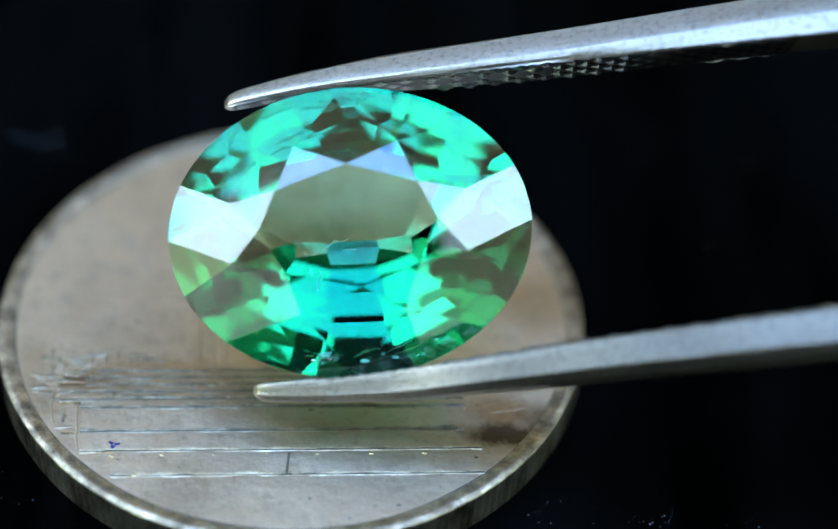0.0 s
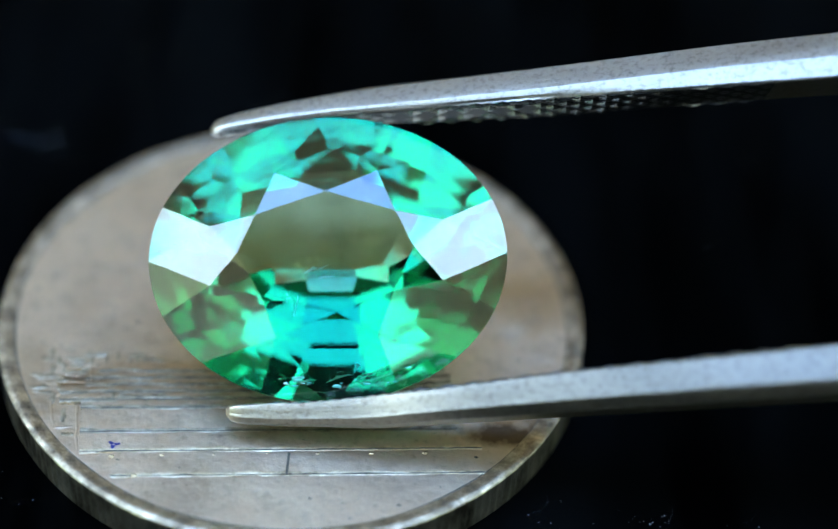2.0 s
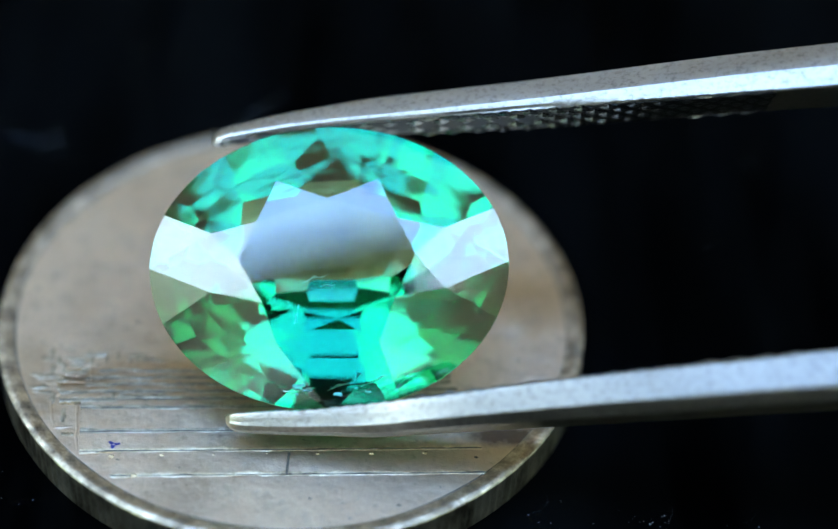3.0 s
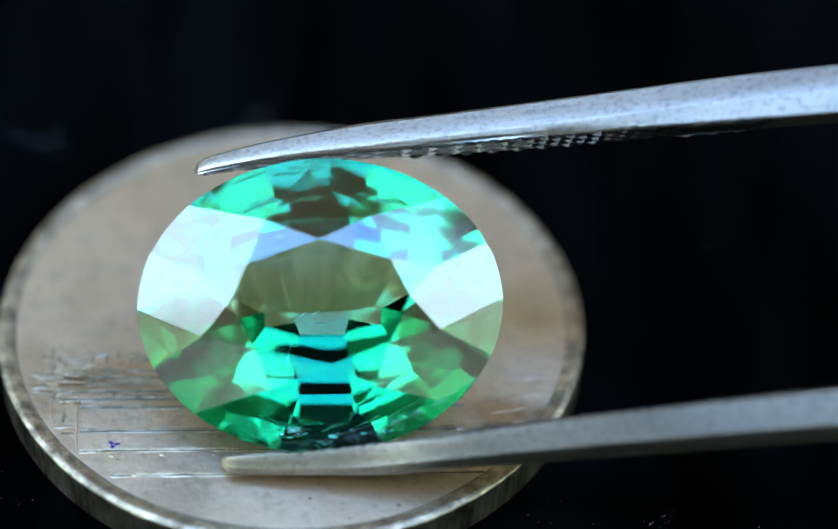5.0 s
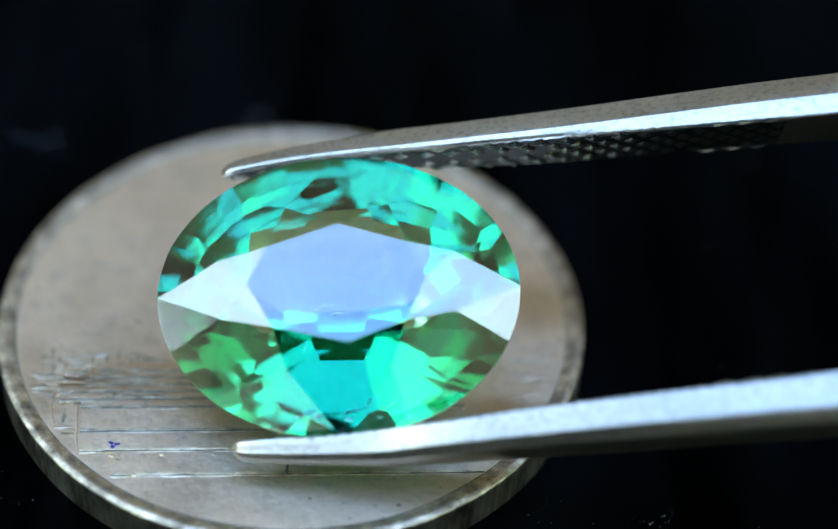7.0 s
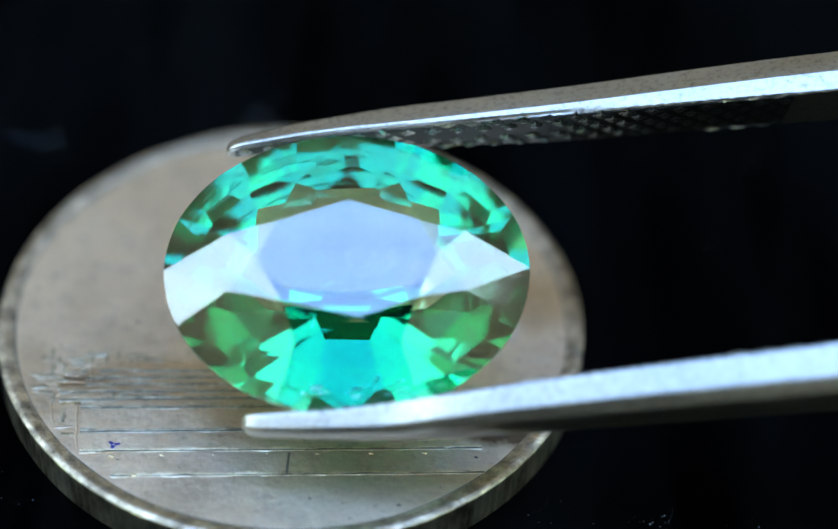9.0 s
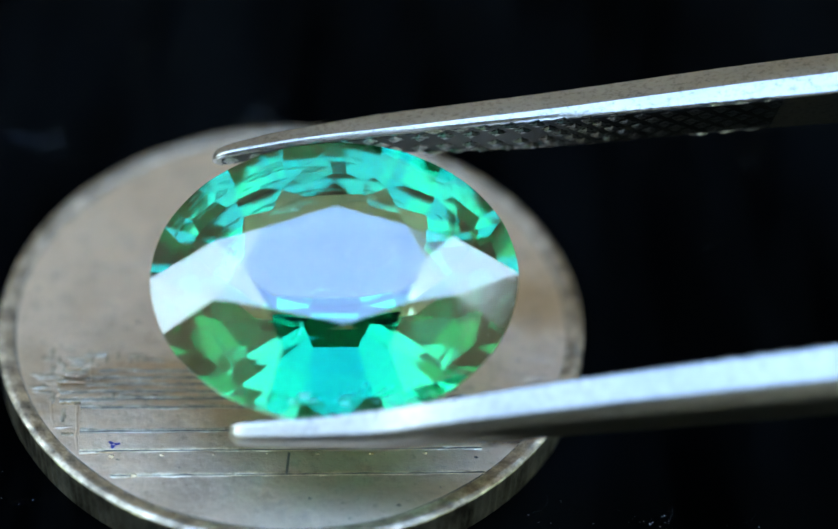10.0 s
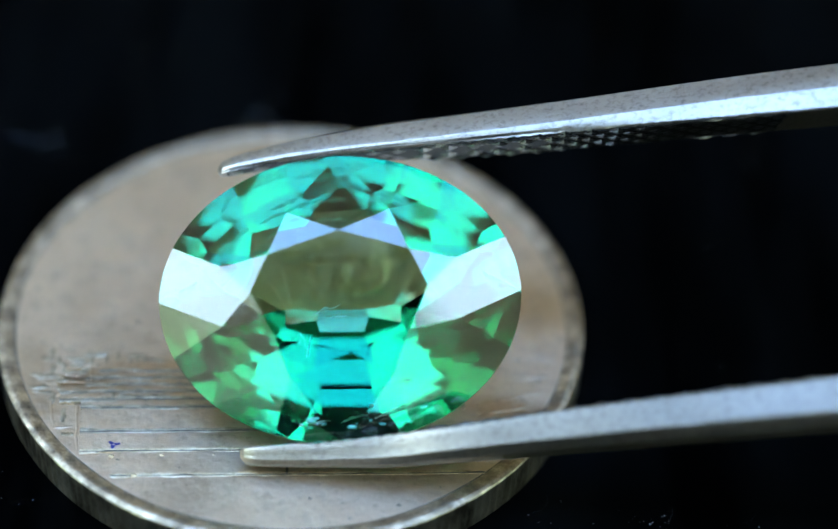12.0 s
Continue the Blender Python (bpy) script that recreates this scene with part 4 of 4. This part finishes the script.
GRIP = [
    (0.0, pose(0.00197, -0.00170, 0.00694, 38.42, -5.15, 3.93)),
    (0.2, pose(0.00166, -0.00174, 0.00660, 44.82, -5.43, 4.04)),
    (0.3, pose(0.00151, -0.00207, 0.00647, 44.92, -5.26, 4.24)),
    (0.4, pose(0.00117, -0.00230, 0.00630, 38.54, -4.95, 4.11)),
    (0.5, pose(0.00115, -0.00255, 0.00627, 38.00, -4.38, 3.98)),
    (0.6, pose(0.00118, -0.00242, 0.00619, 33.43, -3.77, 3.42)),
    (0.7, pose(0.00077, -0.00217, 0.00624, 27.66, -3.21, 2.92)),
    (0.8, pose(0.00070, -0.00183, 0.00638, 24.35, -3.05, 2.79)),
    (0.9, pose(0.00073, -0.00194, 0.00606, 28.05, -3.22, 2.98)),
    (1.0, pose(0.00070, -0.00168, 0.00613, 33.02, -3.18, 2.99)),
    (1.1, pose(0.00083, -0.00187, 0.00606, 35.69, -3.22, 3.26)),
    (1.2, pose(0.00097, -0.00179, 0.00579, 37.70, -3.68, 3.29)),
    (1.3, pose(0.00107, -0.00188, 0.00600, 38.21, -3.70, 3.77)),
    (1.4, pose(0.00109, -0.00174, 0.00599, 44.74, -3.61, 3.64)),
    (1.5, pose(0.00118, -0.00216, 0.00626, 44.31, -3.17, 4.16)),
    (1.6, pose(0.00113, -0.00174, 0.00572, 44.66, -3.98, 3.42)),
    (1.7, pose(0.00117, -0.00180, 0.00584, 38.08, -3.96, 3.22)),
    (1.8, pose(0.00117, -0.00167, 0.00567, 37.87, -4.02, 2.58)),
    (1.9, pose(0.00121, -0.00175, 0.00581, 35.40, -4.16, 2.72)),
    (2.0, pose(0.00127, -0.00168, 0.00567, 36.51, -4.09, 2.05)),
    (2.1, pose(0.00128, -0.00160, 0.00573, 33.80, -4.31, 2.36)),
    (2.2, pose(0.00128, -0.00162, 0.00570, 32.80, -3.72, 1.90)),
    (2.3, pose(0.00126, -0.00151, 0.00580, 30.30, -3.64, 1.92)),
    (2.4, pose(0.00122, -0.00147, 0.00581, 28.62, -3.48, 1.86)),
    (2.5, pose(0.00129, -0.00153, 0.00573, 25.72, -3.23, 1.73)),
    (2.6, pose(0.00143, -0.00171, 0.00561, 32.39, -3.46, 1.93)),
    (2.7, pose(0.00141, -0.00189, 0.00550, 35.23, -3.88, 2.31)),
    (4.3, pose(0.00121, -0.00211, 0.00627, 22.36, -2.61, 0.71)),
    (4.4, pose(0.00137, -0.00252, 0.00591, 25.81, -3.15, 1.21)),
    (4.5, pose(0.00133, -0.00290, 0.00557, 29.02, -3.51, 1.52)),
    (4.6, pose(0.00130, -0.00308, 0.00545, 32.83, -3.61, 2.33)),
    (4.7, pose(0.00129, -0.00325, 0.00535, 37.18, -3.35, 2.79)),
    (4.8, pose(0.00124, -0.00341, 0.00542, 39.43, -3.66, 4.03)),
    (4.9, pose(0.00120, -0.00348, 0.00552, 39.56, -3.49, 4.68)),
    (5.0, pose(0.00118, -0.00343, 0.00538, 40.26, -3.26, 4.84)),
    (5.1, pose(0.00127, -0.00332, 0.00538, 36.20, -2.58, 4.30)),
    (5.2, pose(0.00139, -0.00314, 0.00545, 30.31, -2.06, 3.91)),
    (5.3, pose(0.00141, -0.00276, 0.00573, 25.06, -1.27, 3.28)),
    (5.4, pose(0.00144, -0.00243, 0.00595, 20.57, -1.03, 3.16)),
    (5.5, pose(0.00150, -0.00224, 0.00602, 16.54, -0.52, 2.78)),
    (5.6, pose(0.00167, -0.00207, 0.00624, 12.34, -0.52, 2.43)),
    (5.7, pose(0.00170, -0.00246, 0.00587, 15.80, -1.08, 2.63)),
    (5.8, pose(0.00160, -0.00279, 0.00557, 24.41, -2.39, 3.52)),
    (5.9, pose(0.00161, -0.00293, 0.00546, 31.69, -2.97, 3.73)),
    (6.0, pose(0.00167, -0.00295, 0.00548, 37.31, -3.55, 3.94)),
    (6.1, pose(0.00164, -0.00321, 0.00563, 39.32, -3.60, 4.25)),
    (6.2, pose(0.00162, -0.00357, 0.00593, 40.05, -3.33, 4.57)),
    (6.3, pose(0.00158, -0.00361, 0.00578, 45.05, -3.88, 4.65)),
    (6.4, pose(0.00159, -0.00364, 0.00596, 47.65, -4.06, 4.79)),
    (6.5, pose(0.00156, -0.00398, 0.00588, 47.07, -3.97, 4.77)),
    (6.6, pose(0.00163, -0.00384, 0.00577, 45.06, -3.82, 4.28)),
    (6.7, pose(0.00161, -0.00367, 0.00569, 39.36, -3.86, 3.99)),
    (6.8, pose(0.00168, -0.00344, 0.00546, 36.46, -3.83, 3.33)),
    (6.9, pose(0.00175, -0.00326, 0.00533, 32.87, -3.48, 2.57)),
    (7.0, pose(0.00173, -0.00299, 0.00529, 28.48, -3.59, 2.25)),
    (7.1, pose(0.00163, -0.00304, 0.00527, 26.02, -3.19, 2.04)),
    (7.2, pose(0.00163, -0.00301, 0.00533, 23.38, -2.94, 1.98)),
    (8.8, pose(0.00170, -0.00284, 0.00602, 18.47, -1.41, 3.35)),
    (8.9, pose(0.00197, -0.00261, 0.00629, 20.28, -1.27, 3.40)),
    (9.0, pose(0.00196, -0.00274, 0.00619, 26.63, -1.71, 3.99)),
    (9.1, pose(0.00195, -0.00292, 0.00612, 32.29, -2.22, 4.70)),
    (9.2, pose(0.00202, -0.00304, 0.00612, 36.99, -2.10, 4.83)),
    (9.3, pose(0.00197, -0.00329, 0.00603, 39.12, -2.33, 5.35)),
    (9.4, pose(0.00196, -0.00354, 0.00614, 39.61, -2.29, 5.88)),
    (9.5, pose(0.00188, -0.00368, 0.00578, 41.08, -2.82, 6.20)),
    (9.6, pose(0.00170, -0.00396, 0.00567, 39.30, -2.55, 6.01)),
    (9.7, pose(0.00159, -0.00388, 0.00557, 37.54, -2.62, 5.67)),
    (9.8, pose(0.00159, -0.00361, 0.00587, 36.14, -2.49, 5.39)),
    (9.9, pose(0.00154, -0.00348, 0.00601, 31.62, -2.13, 4.87)),
    (10.0, pose(0.00160, -0.00321, 0.00629, 26.02, -1.82, 4.40)),
    (10.1, pose(0.00150, -0.00306, 0.00635, 22.09, -1.70, 4.24)),
    (10.2, pose(0.00150, -0.00260, 0.00673, 26.00, -1.65, 4.17)),
    (10.3, pose(0.00183, -0.00336, 0.00583, 28.09, -1.93, 4.41)),
    (10.4, pose(0.00172, -0.00322, 0.00588, 31.11, -2.59, 5.00)),
    (10.5, pose(0.00182, -0.00314, 0.00587, 35.42, -2.67, 5.05)),
    (10.6, pose(0.00183, -0.00322, 0.00592, 39.46, -2.80, 5.03)),
    (10.8, pose(0.00177, -0.00327, 0.00583, 39.75, -3.19, 4.72)),
    (11.0, pose(0.00171, -0.00278, 0.00583, 31.36, -3.26, 3.48)),
    (11.2, pose(0.00172, -0.00279, 0.00579, 30.52, -2.85, 3.37)),
    (11.3, pose(0.00173, -0.00294, 0.00562, 29.28, -3.13, 3.75)),
    (11.5, pose(0.00171, -0.00315, 0.00536, 35.85, -3.44, 4.33)),
    (11.8, pose(0.00163, -0.00310, 0.00515, 39.12, -3.77, 4.10)),
    (12.0, pose(0.00177, -0.00291, 0.00517, 34.86, -3.85, 3.74)),
]


def motions():
    walk(TWEEZERS, GRIP)
    walk(GEMSTONE, HELD)


motions()
